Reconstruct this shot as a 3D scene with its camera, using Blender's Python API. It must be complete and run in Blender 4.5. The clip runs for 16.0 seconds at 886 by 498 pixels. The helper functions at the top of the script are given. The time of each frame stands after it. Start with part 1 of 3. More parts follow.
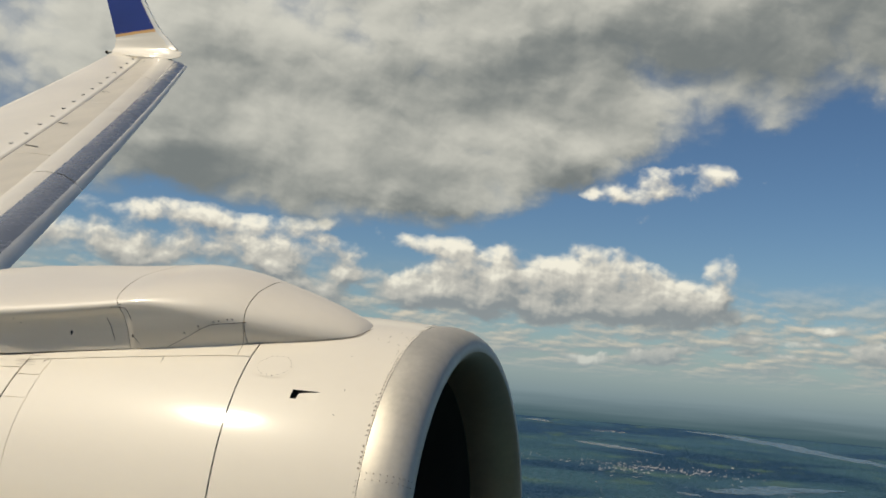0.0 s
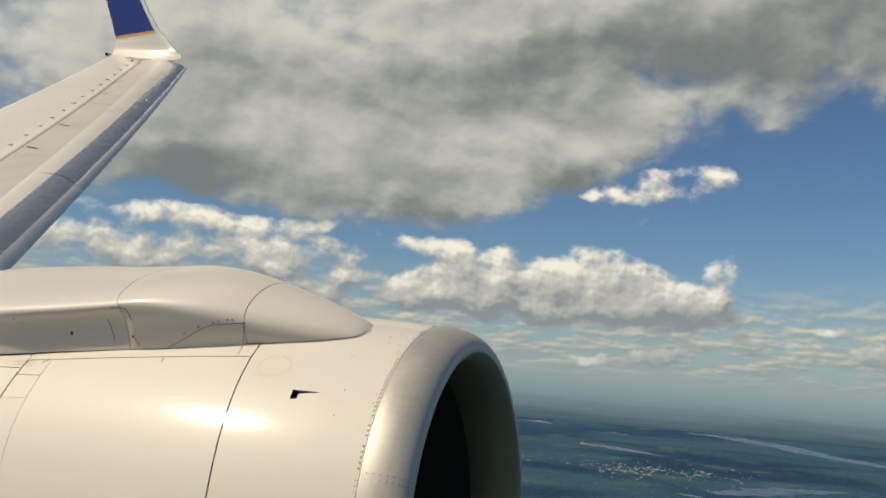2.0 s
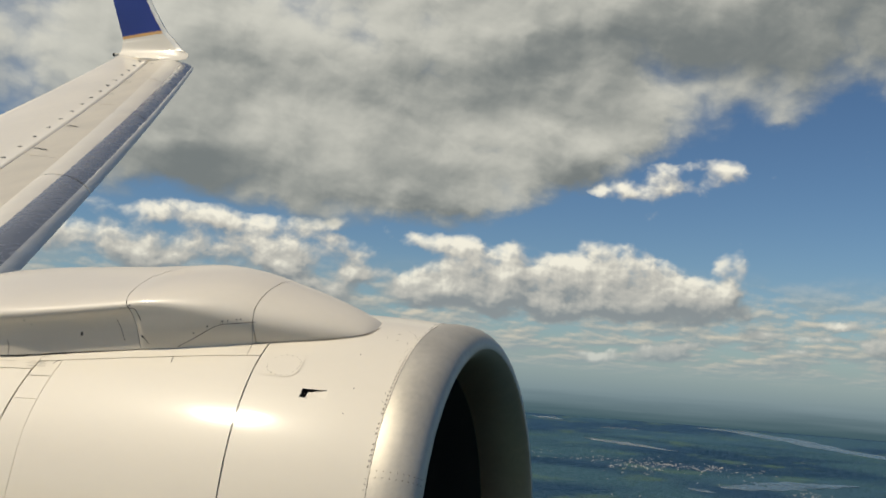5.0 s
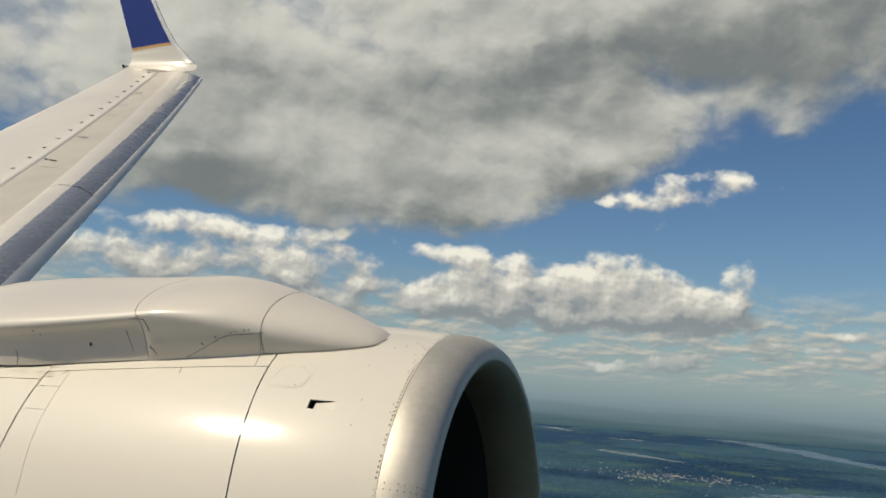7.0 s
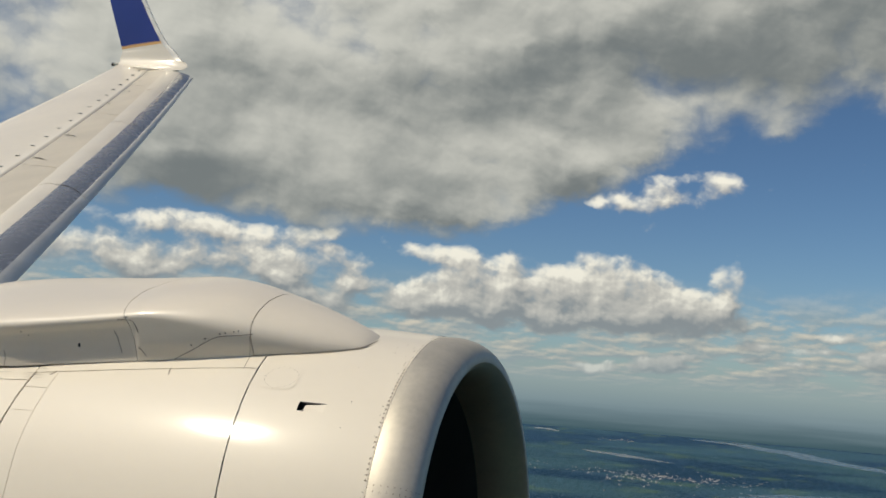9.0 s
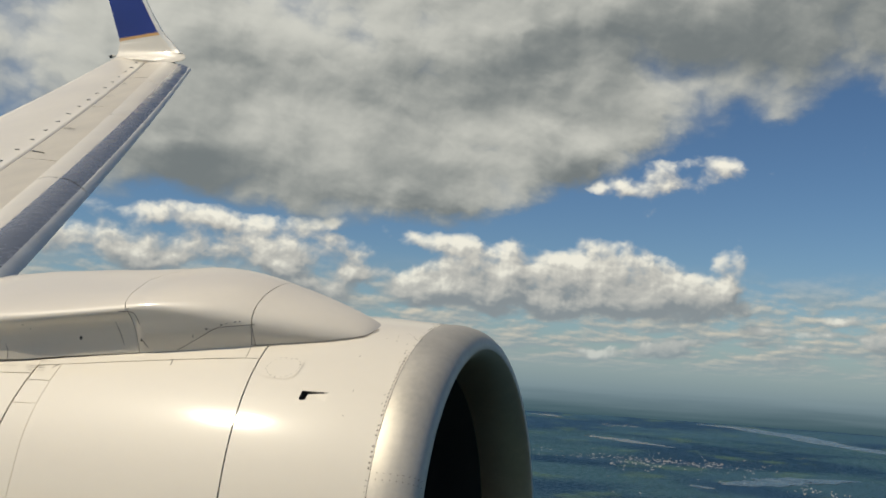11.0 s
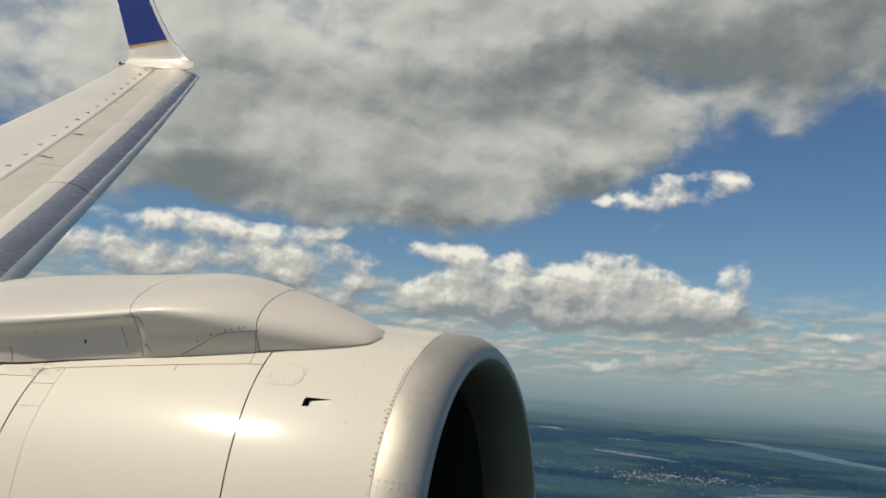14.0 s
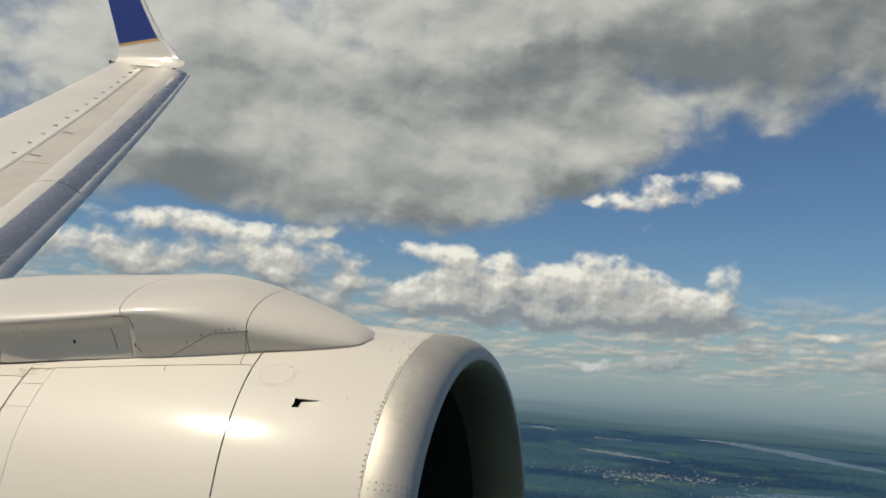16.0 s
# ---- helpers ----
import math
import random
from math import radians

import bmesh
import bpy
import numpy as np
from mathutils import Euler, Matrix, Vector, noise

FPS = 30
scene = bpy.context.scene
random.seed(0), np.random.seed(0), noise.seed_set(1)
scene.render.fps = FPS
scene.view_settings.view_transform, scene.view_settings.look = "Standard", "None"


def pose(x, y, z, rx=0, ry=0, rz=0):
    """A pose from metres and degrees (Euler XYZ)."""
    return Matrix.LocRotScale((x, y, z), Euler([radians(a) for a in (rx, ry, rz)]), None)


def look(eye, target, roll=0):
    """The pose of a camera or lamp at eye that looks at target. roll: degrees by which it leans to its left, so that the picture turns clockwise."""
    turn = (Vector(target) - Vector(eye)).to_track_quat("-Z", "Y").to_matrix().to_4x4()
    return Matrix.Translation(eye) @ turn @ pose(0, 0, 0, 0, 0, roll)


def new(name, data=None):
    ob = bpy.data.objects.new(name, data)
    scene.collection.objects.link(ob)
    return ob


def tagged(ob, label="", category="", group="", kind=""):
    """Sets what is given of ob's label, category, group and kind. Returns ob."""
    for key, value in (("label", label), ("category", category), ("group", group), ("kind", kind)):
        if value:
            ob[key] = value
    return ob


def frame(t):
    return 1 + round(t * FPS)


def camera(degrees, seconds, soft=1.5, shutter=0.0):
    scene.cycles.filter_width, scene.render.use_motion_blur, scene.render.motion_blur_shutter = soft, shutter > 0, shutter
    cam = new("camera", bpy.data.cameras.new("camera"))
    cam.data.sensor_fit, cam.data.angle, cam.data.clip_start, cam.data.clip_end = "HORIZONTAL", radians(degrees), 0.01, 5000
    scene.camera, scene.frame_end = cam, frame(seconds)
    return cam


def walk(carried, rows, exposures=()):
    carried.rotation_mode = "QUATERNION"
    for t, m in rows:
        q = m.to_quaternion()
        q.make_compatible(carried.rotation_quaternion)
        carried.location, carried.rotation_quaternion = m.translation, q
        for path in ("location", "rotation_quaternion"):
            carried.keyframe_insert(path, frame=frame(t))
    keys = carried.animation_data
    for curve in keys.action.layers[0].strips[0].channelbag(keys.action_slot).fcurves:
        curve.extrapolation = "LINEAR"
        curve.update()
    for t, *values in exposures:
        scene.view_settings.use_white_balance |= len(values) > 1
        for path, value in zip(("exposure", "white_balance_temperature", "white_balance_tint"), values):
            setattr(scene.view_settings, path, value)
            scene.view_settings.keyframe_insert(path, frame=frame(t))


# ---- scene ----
cam = camera(52.97, 16.0, soft=1.9)
walk(cam, [
    (0, pose(-0.0012, 0.0007, 119.9986, 96.956, -4.190, 18.224)),
    (0.5, pose(0.0006, -0.0019, 119.9996, 96.735, -4.015, 18.301)),
    (1, pose(-0.0015, 0.0008, 120.0013, 96.630, -3.942, 18.278)),
    (1.5, pose(0.0020, 0.0001, 119.9919, 96.882, -4.050, 18.255)),
    (2, pose(-0.0007, 0.0017, 119.9921, 97.066, -4.123, 18.238)),
    (2.5, pose(0.0004, 0.0014, 119.9911, 96.918, -4.026, 18.328)),
    (3, pose(0.0002, -0.0011, 119.9926, 97.123, -4.053, 18.405)),
    (3.5, pose(0.0002, 0.0002, 119.9970, 96.997, -3.869, 18.579)),
    (4, pose(0.0007, 0.0008, 119.9999, 96.839, -3.866, 18.591)),
    (4.5, pose(0.0022, 0.0020, 119.9957, 96.743, -3.744, 18.682)),
    (7, pose(0.0007, 0.0010, 119.9974, 97.457, -3.730, 19.324)),
    (7.5, pose(-0.0027, -0.0015, 120.0001, 97.492, -3.820, 18.637)),
    (8, pose(0.0007, 0.0001, 120.0020, 97.522, -3.818, 18.596)),
    (8.5, pose(-0.0024, -0.0023, 120.0066, 97.598, -3.983, 18.585)),
    (11, pose(0.0037, 0.0012, 120.0045, 96.738, -3.159, 18.822)),
    (11.5, pose(0.0057, 0.0017, 119.9941, 97.125, -3.242, 18.587)),
    (12, pose(0.0037, -0.0022, 120.0035, 97.301, -3.493, 18.459)),
    (12.5, pose(0.0019, 0.0002, 120.0070, 97.551, -3.813, 18.582)),
    (13, pose(0.0047, 0.0036, 119.9997, 97.202, -3.632, 18.689)),
    (13.5, pose(0.0039, 0.0013, 120.0000, 97.521, -3.919, 18.759)),
    (14, pose(0.0047, 0.0025, 119.9948, 97.408, -3.915, 19.081)),
    (14.5, pose(0.0055, 0.0030, 119.9831, 97.651, -4.035, 19.353)),
    (15, pose(0.0015, -0.0005, 120.0176, 96.956, -3.662, 19.321)),
    (15.5, pose(0.0047, 0.0017, 119.9948, 97.074, -3.805, 18.610)),
    (16, pose(0.0031, 0.0014, 120.0011, 97.434, -4.047, 18.450)),
], exposures=[(0, 0.0, 7200, 8), (16, -0.05, 6900, 8)])

# the airliner hangs 120 m over the land, banked to its right
ALTITUDE = 120.0
BANK = pose(0, 0, ALTITUDE, 20.3, -1.98, 0)

# ---- daylight ----
SUN_AIR = Vector((-0.455, -0.13, 0.87)).normalized()       # towards the sun, seen from the aircraft
SUN = (BANK.to_3x3() @ SUN_AIR).normalized()
lamp = bpy.data.lights.new("sun", "SUN")
lamp.energy, lamp.angle, lamp.color = 3.7, radians(0.6), (1.0, 0.92, 0.78)
sun_lamp = new("sun", lamp)
sun_lamp.matrix_world = look(SUN * 300, (0, 0, 0))


class Nodes:
    """A small helper to wire nodes: each call adds one node and returns an output."""

    def __init__(self, tree):
        self.tree = tree

    def add(self, kind, **settings):
        node = self.tree.nodes.new(kind)
        for key, value in settings.items():
            setattr(node, key, value)
        return node

    def link(self, value, socket):
        if isinstance(value, bpy.types.NodeSocket):
            self.tree.links.new(value, socket)
        elif value is not None:
            socket.default_value = value

    def math(self, op, a, b=None, c=None, clamp=False):
        node = self.add("ShaderNodeMath", operation=op, use_clamp=clamp)
        for i, value in enumerate((a, b, c)):
            self.link(value, node.inputs[i])
        return node.outputs[0]

    def vec(self, op, a, b=None, c=None, scale=None):
        node = self.add("ShaderNodeVectorMath", operation=op)
        for i, value in enumerate((a, b, c)):
            self.link(value, node.inputs[i])
        if scale is not None:
            self.link(scale, node.inputs["Scale"])
        return node.outputs["Value"] if op in ("DOT_PRODUCT", "LENGTH", "DISTANCE") else node.outputs[0]

    def join(self, x, y, z=0.0):
        node = self.add("ShaderNodeCombineXYZ")
        for i, value in enumerate((x, y, z)):
            self.link(value, node.inputs[i])
        return node.outputs[0]

    def split(self, v):
        node = self.add("ShaderNodeSeparateXYZ")
        self.link(v, node.inputs[0])
        return node.outputs

    def noise(self, v, scale, detail=6.0, rough=0.55, distort=0.0, lac=2.0):
        node = self.add("ShaderNodeTexNoise")
        self.link(v, node.inputs["Vector"])
        for key, value in (("Scale", scale), ("Detail", detail), ("Roughness", rough), ("Lacunarity", lac), ("Distortion", distort)):
            self.link(value, node.inputs[key])
        return node.outputs["Fac"]

    def ramp(self, v, lo, hi, to_lo=0.0, to_hi=1.0, smooth=True):
        node = self.add("ShaderNodeMapRange", interpolation_type="SMOOTHSTEP" if smooth else "LINEAR")
        for i, value in enumerate((v, lo, hi, to_lo, to_hi)):
            self.link(value, node.inputs[i])
        return node.outputs[0]

    def mix(self, f, a, b):
        node = self.add("ShaderNodeMix", data_type="RGBA")
        self.link(f, node.inputs[0])
        for value, socket in ((a, node.inputs[6]), (b, node.inputs[7])):
            self.link((*value, 1.0) if isinstance(value, tuple) and len(value) == 3 else value, socket)
        return node.outputs[2]


# ---- sky: cloud banks by bearing and height (degrees), each (bearing, height, half width, half height) ----
DECK = [(-32.8, 12.0, 11, 3.2), (-24, 14.6, 14, 5.0), (-39, 18.0, 15, 6.2), (-12, 19.7, 13, 5.2), (-9.5, 15.6, 4.5, 2.9), (4.5, 20.9, 9, 4.0), (-19, 11.2, 6, 1.8), (-12.2, 13.0, 2.6, 1.5),
        (-62, 16, 12, 6), (25, 22, 14, 6), (-12, 24.5, 22, 3.2), (10, 30, 20, 5)]
THICK = [(5, 20.5, 10, 4.2, 0.44), (-35, 10.6, 6, 2.0, 0.46), (-20, 17.6, 9, 1.6, 0.30), (-21, 11.4, 4, 1.2, 0.25), (-30, 16.5, 6, 1.3, 0.12), (-7.5, 19.5, 7, 2.6, 0.28), (-44, 12, 5, 2, 0.15), (-20, 15.5, 5, 2.5, 0.16)]     # the deck's thickest, greyest stretches
THIN = [(-29, 14.2, 4, 1.0, 0.22), (-16, 14.2, 5, 1.2, 0.20), (-9, 13.6, 2.6, 1.0, 0.25), (-25, 20.5, 7, 1.4, 0.18), (-39, 17, 5, 2, 0.22), (-3, 17.2, 4, 0.9, 0.15)]              # and its thinnest, brightest
HEAPS = [(-21.2, 4.3, 1.8, 1.3), (-18.8, 4.4, 2.0, 1.7), (-19.2, 7.1, 2.4, 0.75), (-17.6, 6.0, 2.0, 1.3), (-15.6, 4.5, 2.0, 1.7), (-14.6, 6.7, 1.5, 0.9), (-13.0, 4.5, 2.0, 1.7), (-11.6, 5.9, 1.8, 1.2),
         (-9.3, 6.1, 1.9, 2.0), (-7.4, 6.0, 1.9, 1.8), (-5.4, 4.9, 2.0, 1.5), (-3.4, 4.5, 1.9, 1.2), (-1.2, 6.2, 1.1, 1.6), (-2.3, 4.7, 1.5, 1.0), (-11.0, 3.5, 9.0, 1.0), (-4.5, 3.6, 4.0, 0.9),
         (-38.3, 4.6, 1.8, 1.1), (-29.0, 4.4, 2.8, 1.0), (-26.6, 3.6, 1.9, 0.8), (7.6, 2.0, 2.0, 0.8), (2.0, 0.6, 1.5, 0.75), (-5.0, 1.0, 1.6, 0.5), (-9.0, 0.6, 1.6, 0.4), (4.5, 3.2, 2.2, 0.35)]
WISPS = [(-6.6, 11.2, 2.9, 0.75), (-3.4, 12.0, 3.4, 1.05), (-5.6, 12.4, 1.6, 0.6), (-9.6, 11.0, 0.7, 0.4), (-12.9, 10.6, 0.8, 0.35), (-35.5, 7.0, 4.8, 1.0), (-29.5, 6.9, 3.6, 0.9), (-25.4, 6.1, 2.4, 1.0),
         (-24.2, 4.9, 1.8, 0.6), (-31.0, 5.6, 3.6, 0.9), (-36.5, 5.6, 3.4, 1.0), (-42, 5.6, 4, 1.1), (-33, 7.9, 8, 0.6), (1.5, 2.4, 5, 0.35), (-0.5, 1.6, 5, 0.3)]


def cloud_field():
    """A node group: bearing and height (degrees) in; thickness of the deck overhead and of the heaped clouds under it out."""
    tree = bpy.data.node_groups.new("cloud_field", "ShaderNodeTree")
    tree.interface.new_socket("Place", in_out="INPUT", socket_type="NodeSocketVector")
    tree.interface.new_socket("Detail", in_out="INPUT", socket_type="NodeSocketFloat")
    tree.interface.new_socket("Deck", in_out="OUTPUT", socket_type="NodeSocketFloat")
    tree.interface.new_socket("Heaps", in_out="OUTPUT", socket_type="NodeSocketFloat")
    n = Nodes(tree)
    given = n.add("NodeGroupInput").outputs
    place, detail = given[0], given[1]
    out = n.add("NodeGroupOutput")
    wob = n.noise(n.vec("MULTIPLY", place, (0.30, 0.42, 1)), 1.0, 4.0, 0.55)
    wob2 = n.noise(n.vec("MULTIPLY", n.vec("ADD", place, (37.0, 11.0, 5.0)), (0.30, 0.42, 1)), 1.0, 4.0, 0.55)

    def banks(groups, bend, edge):
        at = n.vec("ADD", place, n.join(n.math("MULTIPLY", n.math("SUBTRACT", wob, 0.5), 2.4 * bend), n.math("MULTIPLY", n.math("SUBTRACT", wob2, 0.5), 1.6 * bend)))
        total = 0.0
        for bank, weight in groups:
            for az, el, w, h in bank:
                q = n.vec("MULTIPLY", n.vec("SUBTRACT", at, (az, el, 0)), (1 / w, 1 / h, 0))
                q = n.vec("DOT_PRODUCT", q, q)
                total = n.math("MULTIPLY_ADD", n.math("EXPONENT", n.math("MULTIPLY", n.math("POWER", q, edge), -1.0)), weight, total)
        return n.math("SUBTRACT", 1.0, n.math("EXPONENT", n.math("MULTIPLY", total, -1.5)))

    def billows(at, scale, rough):
        """Rounded lumps upon lumps, with creases between."""
        cell = n.add("ShaderNodeTexVoronoi", feature="SMOOTH_F1", normalize=True)
        n.link(at, cell.inputs["Vector"])
        n.link(n.math("MULTIPLY", detail, 0.45), cell.inputs["Detail"])
        for key, value in (("Scale", scale), ("Roughness", rough), ("Lacunarity", 2.3), ("Smoothness", 0.35)):
            cell.inputs[key].default_value = value
        return n.math("SUBTRACT", 0.5, n.math("MULTIPLY", cell.outputs["Distance"], 1.25))

    def bent(scale, amount):
        return n.vec("ADD", n.vec("MULTIPLY", place, scale), n.join(n.math("MULTIPLY", wob, amount), n.math("MULTIPLY", wob2, amount)))

    # the deck: broad soft lumps, a little drawn out along the horizon
    deck = banks(((DECK, 0.85),), 1.6, 1.4)
    at = bent((0.15, 0.21, 1), 0.35)
    deck = n.math("MULTIPLY_ADD", n.math("SUBTRACT", n.noise(at, 0.8, detail, 0.44), 0.5), 1.5, deck)
    deck = n.math("MULTIPLY_ADD", billows(at, 1.7, 0.44), 0.68, deck)
    n.link(deck, out.inputs[0])

    # the heaps: rounded knobs upon knobs
    heaps = banks(((HEAPS, 0.56), (WISPS, 0.44)), 0.9, 1.4)
    at = bent((0.9, 1.1, 1), 1.2)
    heaps = n.math("MULTIPLY_ADD", billows(at, 0.42, 0.47), 0.85, heaps)
    heaps = n.math("MULTIPLY_ADD", n.math("SUBTRACT", n.noise(at, 0.33, detail, 0.53), 0.5), 1.5, heaps)
    n.link(heaps, out.inputs[1])
    return tree


def make_sky():
    world = bpy.data.worlds.new("sky")
    world.use_nodes = True
    scene.world = world
    tree = world.node_tree
    tree.nodes.clear()
    n = Nodes(tree)
    way = n.add("ShaderNodeTexCoord").outputs["Generated"]
    x, y, z = n.split(n.vec("NORMALIZE", way))
    deg = 180 / math.pi
    az = n.math("MULTIPLY", n.math("ARCTAN2", x, y), deg)
    el = n.math("MULTIPLY", n.math("ARCSINE", z), deg)
    place = n.join(az, el)
    group = cloud_field()

    def field(shift, detail):
        node = n.add("ShaderNodeGroup", node_tree=group)
        n.link(n.vec("ADD", place, shift), node.inputs[0])
        node.inputs[1].default_value = detail
        return node.outputs[0], node.outputs[1]

    here, near, wide, far = field((0, 0, 0), 9.0), field((-0.16, 0.24, 0), 7.0), field((-0.5, 0.75, 0), 4.0), field((-0.9, 2.2, 0), 2.0)

    # clear sky
    blue = n.add("ShaderNodeTexSky", sky_type="NISHITA", sun_disc=False)
    blue.sun_elevation, blue.sun_rotation = math.asin(SUN.z), math.atan2(SUN.x, SUN.y)
    blue.altitude, blue.air_density, blue.dust_density, blue.ozone_density = 1000, 1.0, 0.6, 2.0
    sky = n.vec("MULTIPLY", n.vec("SCALE", blue.outputs[0], scale=0.0625), (0.74, 1.00, 1.24))

    # broken sheets of cloud low over the horizon, drawn out by distance
    low = n.join(n.math("MULTIPLY", az, 0.30), n.math("MULTIPLY", n.math("LOGARITHM", n.math("ADD", n.math("MAXIMUM", el, -2.0), 3.4), 2.718), 5.5))
    sheets = n.noise(low, 1.0, 8.0, 0.56)
    above = n.noise(n.vec("ADD", low, (-0.05, 0.17, 0)), 1.0, 6.0, 0.54)
    band = n.math("MULTIPLY", n.ramp(el, -0.8, 0.6), n.ramp(el, 2.6, 6.5, 1.0, 0.0))
    veil = n.math("MULTIPLY", n.math("MULTIPLY", n.ramp(sheets, 0.36, 0.56), band), 0.90)
    edge = n.math("MULTIPLY_ADD", n.math("SUBTRACT", sheets, above), 4.5, 0.25, clamp=True)
    sky = n.mix(veil, sky, n.mix(edge, (0.30, 0.355, 0.39), (0.80, 0.71, 0.58)))

    def shade(k, close, middle, broad, start):
        lit = n.math("MULTIPLY_ADD", n.math("SUBTRACT", here[k], near[k]), close, start)
        lit = n.math("MULTIPLY_ADD", n.math("SUBTRACT", here[k], wide[k]), middle, lit)
        return n.math("MULTIPLY_ADD", n.math("SUBTRACT", here[k], far[k]), broad, lit)

    # heaps: lit from above on the sun's side, grey below
    lit = n.math("ADD", shade(1, 1.1, 1.15, 0.40, -0.02), n.ramp(el, 2.6, 6.6, -0.30, 0.16))
    tone = n.mix(n.ramp(lit, -0.45, 0.35), (0.235, 0.265, 0.30), (0.52, 0.52, 0.51))
    tone = n.mix(n.ramp(lit, 0.20, 0.95), tone, (0.90, 0.89, 0.825))
    sky = n.mix(n.ramp(here[1], 0.36, 0.74), sky, tone)

    # deck: grey where thick, bright along thin rims and on knobs that the sun reaches
    lit = shade(0, 0.45, 1.0, 0.50, 0.60)
    lit = n.math("SUBTRACT", lit, n.ramp(here[0], 0.55, 1.35, 0.0, 0.36))
    for spots, sign in ((THICK, -1), (THIN, 1)):
        for b_az, b_el, w, h, amount in spots:
            q = n.vec("MULTIPLY", n.vec("SUBTRACT", place, (b_az, b_el, 0)), (1 / w, 1 / h, 0))
            lit = n.math("MULTIPLY_ADD", n.math("EXPONENT", n.math("MULTIPLY", n.vec("DOT_PRODUCT", q, q), -1.0)), sign * amount, lit)
    tone = n.mix(n.ramp(lit, -0.25, 1.0), (0.175, 0.203, 0.220), (0.61, 0.625, 0.605))
    sky = n.mix(n.ramp(here[0], 0.30, 0.80), sky, tone)

    haze = n.math("MULTIPLY", n.math("EXPONENT", n.math("DIVIDE", n.math("MAXIMUM", el, 0.0), -3.2)), 0.64)
    sky = n.mix(haze, sky, (0.27, 0.36, 0.415))
    # far land under the horizon, painted on the backdrop with haze in its colours
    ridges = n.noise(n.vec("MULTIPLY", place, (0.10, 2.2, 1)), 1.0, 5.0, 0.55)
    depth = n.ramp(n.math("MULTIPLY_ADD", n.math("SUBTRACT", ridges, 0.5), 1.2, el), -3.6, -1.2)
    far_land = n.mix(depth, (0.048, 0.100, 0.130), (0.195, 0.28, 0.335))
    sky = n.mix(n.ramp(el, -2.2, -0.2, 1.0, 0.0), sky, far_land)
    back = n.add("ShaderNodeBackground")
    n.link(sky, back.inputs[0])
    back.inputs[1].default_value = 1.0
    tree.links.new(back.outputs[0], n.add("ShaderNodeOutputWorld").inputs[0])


make_sky()


# ---- materials ----
def material(name, colour, rough=0.4, metal=0.0, vary=0.06, scale=3.0, grain=0.0, bump=0.0, coat=0.0, streak=(1, 1, 1), spec=0.5, rough_vary=0.08, coat_rough=0.1, wave=0.0):
    m = bpy.data.materials.new(name)
    m.use_nodes = True
    tree = m.node_tree
    tree.nodes.clear()
    n = Nodes(tree)
    bsdf = n.add("ShaderNodeBsdfPrincipled")
    at = n.vec("MULTIPLY", n.add("ShaderNodeTexCoord").outputs["Object"], streak)
    wide = n.noise(at, scale, 4.0, 0.6)
    small = n.noise(at, scale * 14, 5.0, 0.65)
    amount = n.math("MULTIPLY_ADD", n.math("SUBTRACT", wide, 0.5), 2 * vary, n.math("MULTIPLY", n.math("SUBTRACT", small, 0.5), vary + grain))
    n.link(n.vec("SCALE", (*colour,), scale=n.math("ADD", 1.0, amount)), bsdf.inputs["Base Color"])
    n.link(n.math("MULTIPLY_ADD", n.math("SUBTRACT", small, 0.5), rough_vary * 2, n.math("MULTIPLY_ADD", n.math("SUBTRACT", wide, 0.5), rough_vary * 2, rough), clamp=True), bsdf.inputs["Roughness"])
    bsdf.inputs["Metallic"].default_value = metal
    bsdf.inputs["Specular IOR Level"].default_value = spec
    bsdf.inputs["Coat Weight"].default_value = coat
    bsdf.inputs["Coat Roughness"].default_value = coat_rough
    if wave:                                                  # slight waviness of thin skin
        b = n.add("ShaderNodeBump")
        b.inputs["Strength"].default_value, b.inputs["Distance"].default_value = wave, 0.02
        n.link(n.noise(at, scale * 2.2, 2.0, 0.4), b.inputs["Height"])
        n.link(b.outputs[0], bsdf.inputs["Normal"])
        n.link(b.outputs[0], bsdf.inputs["Coat Normal"])
    if bump:
        b = n.add("ShaderNodeBump")
        b.inputs["Strength"].default_value, b.inputs["Distance"].default_value = bump, 0.004
        n.link(small, b.inputs["Height"])
        n.link(b.outputs[0], bsdf.inputs["Normal"])
    tree.links.new(bsdf.outputs[0], n.add("ShaderNodeOutputMaterial").inputs[0])
    return m


PAINT = material("white_gloss_paint", (0.74, 0.68, 0.575), 0.48, vary=0.035, scale=1.6, coat=0.75, streak=(0.5, 1, 1), spec=0.3, coat_rough=0.11, wave=0.22)
PYLON_PAINT = material("pylon_paint", (0.70, 0.64, 0.545), 0.42, vary=0.06, scale=2.5, coat=0.5, streak=(0.4, 1, 1.4), spec=0.4, coat_rough=0.13, wave=0.15)
WING_PAINT = material("wing_paint", (0.76, 0.70, 0.595), 0.45, vary=0.09, grain=0.06, scale=1.2, streak=(1.5, 0.6, 1), coat=0.25)
# pale base colour stands in for the bright reflection along the slat edge
EDGE_METAL = material("pale_edge_metal", (0.70, 0.68, 0.63), 0.5, metal=0.35, vary=0.18, scale=2.4, streak=(2, 0.5, 1))
SPAR_PAINT = material("spar_paint", (0.56, 0.51, 0.425), 0.5, vary=0.20, scale=1.5, streak=(2.5, 0.8, 1))
SLAT_PAINT = material("slat_paint", (0.66, 0.61, 0.52), 0.42, grain=0.10, vary=0.14, scale=1.8, streak=(2, 0.7, 1), coat=0.2)
BRONZE = material("inner_lip_metal", (0.45, 0.33, 0.21), 0.44, metal=0.74, vary=0.25, scale=3.0)
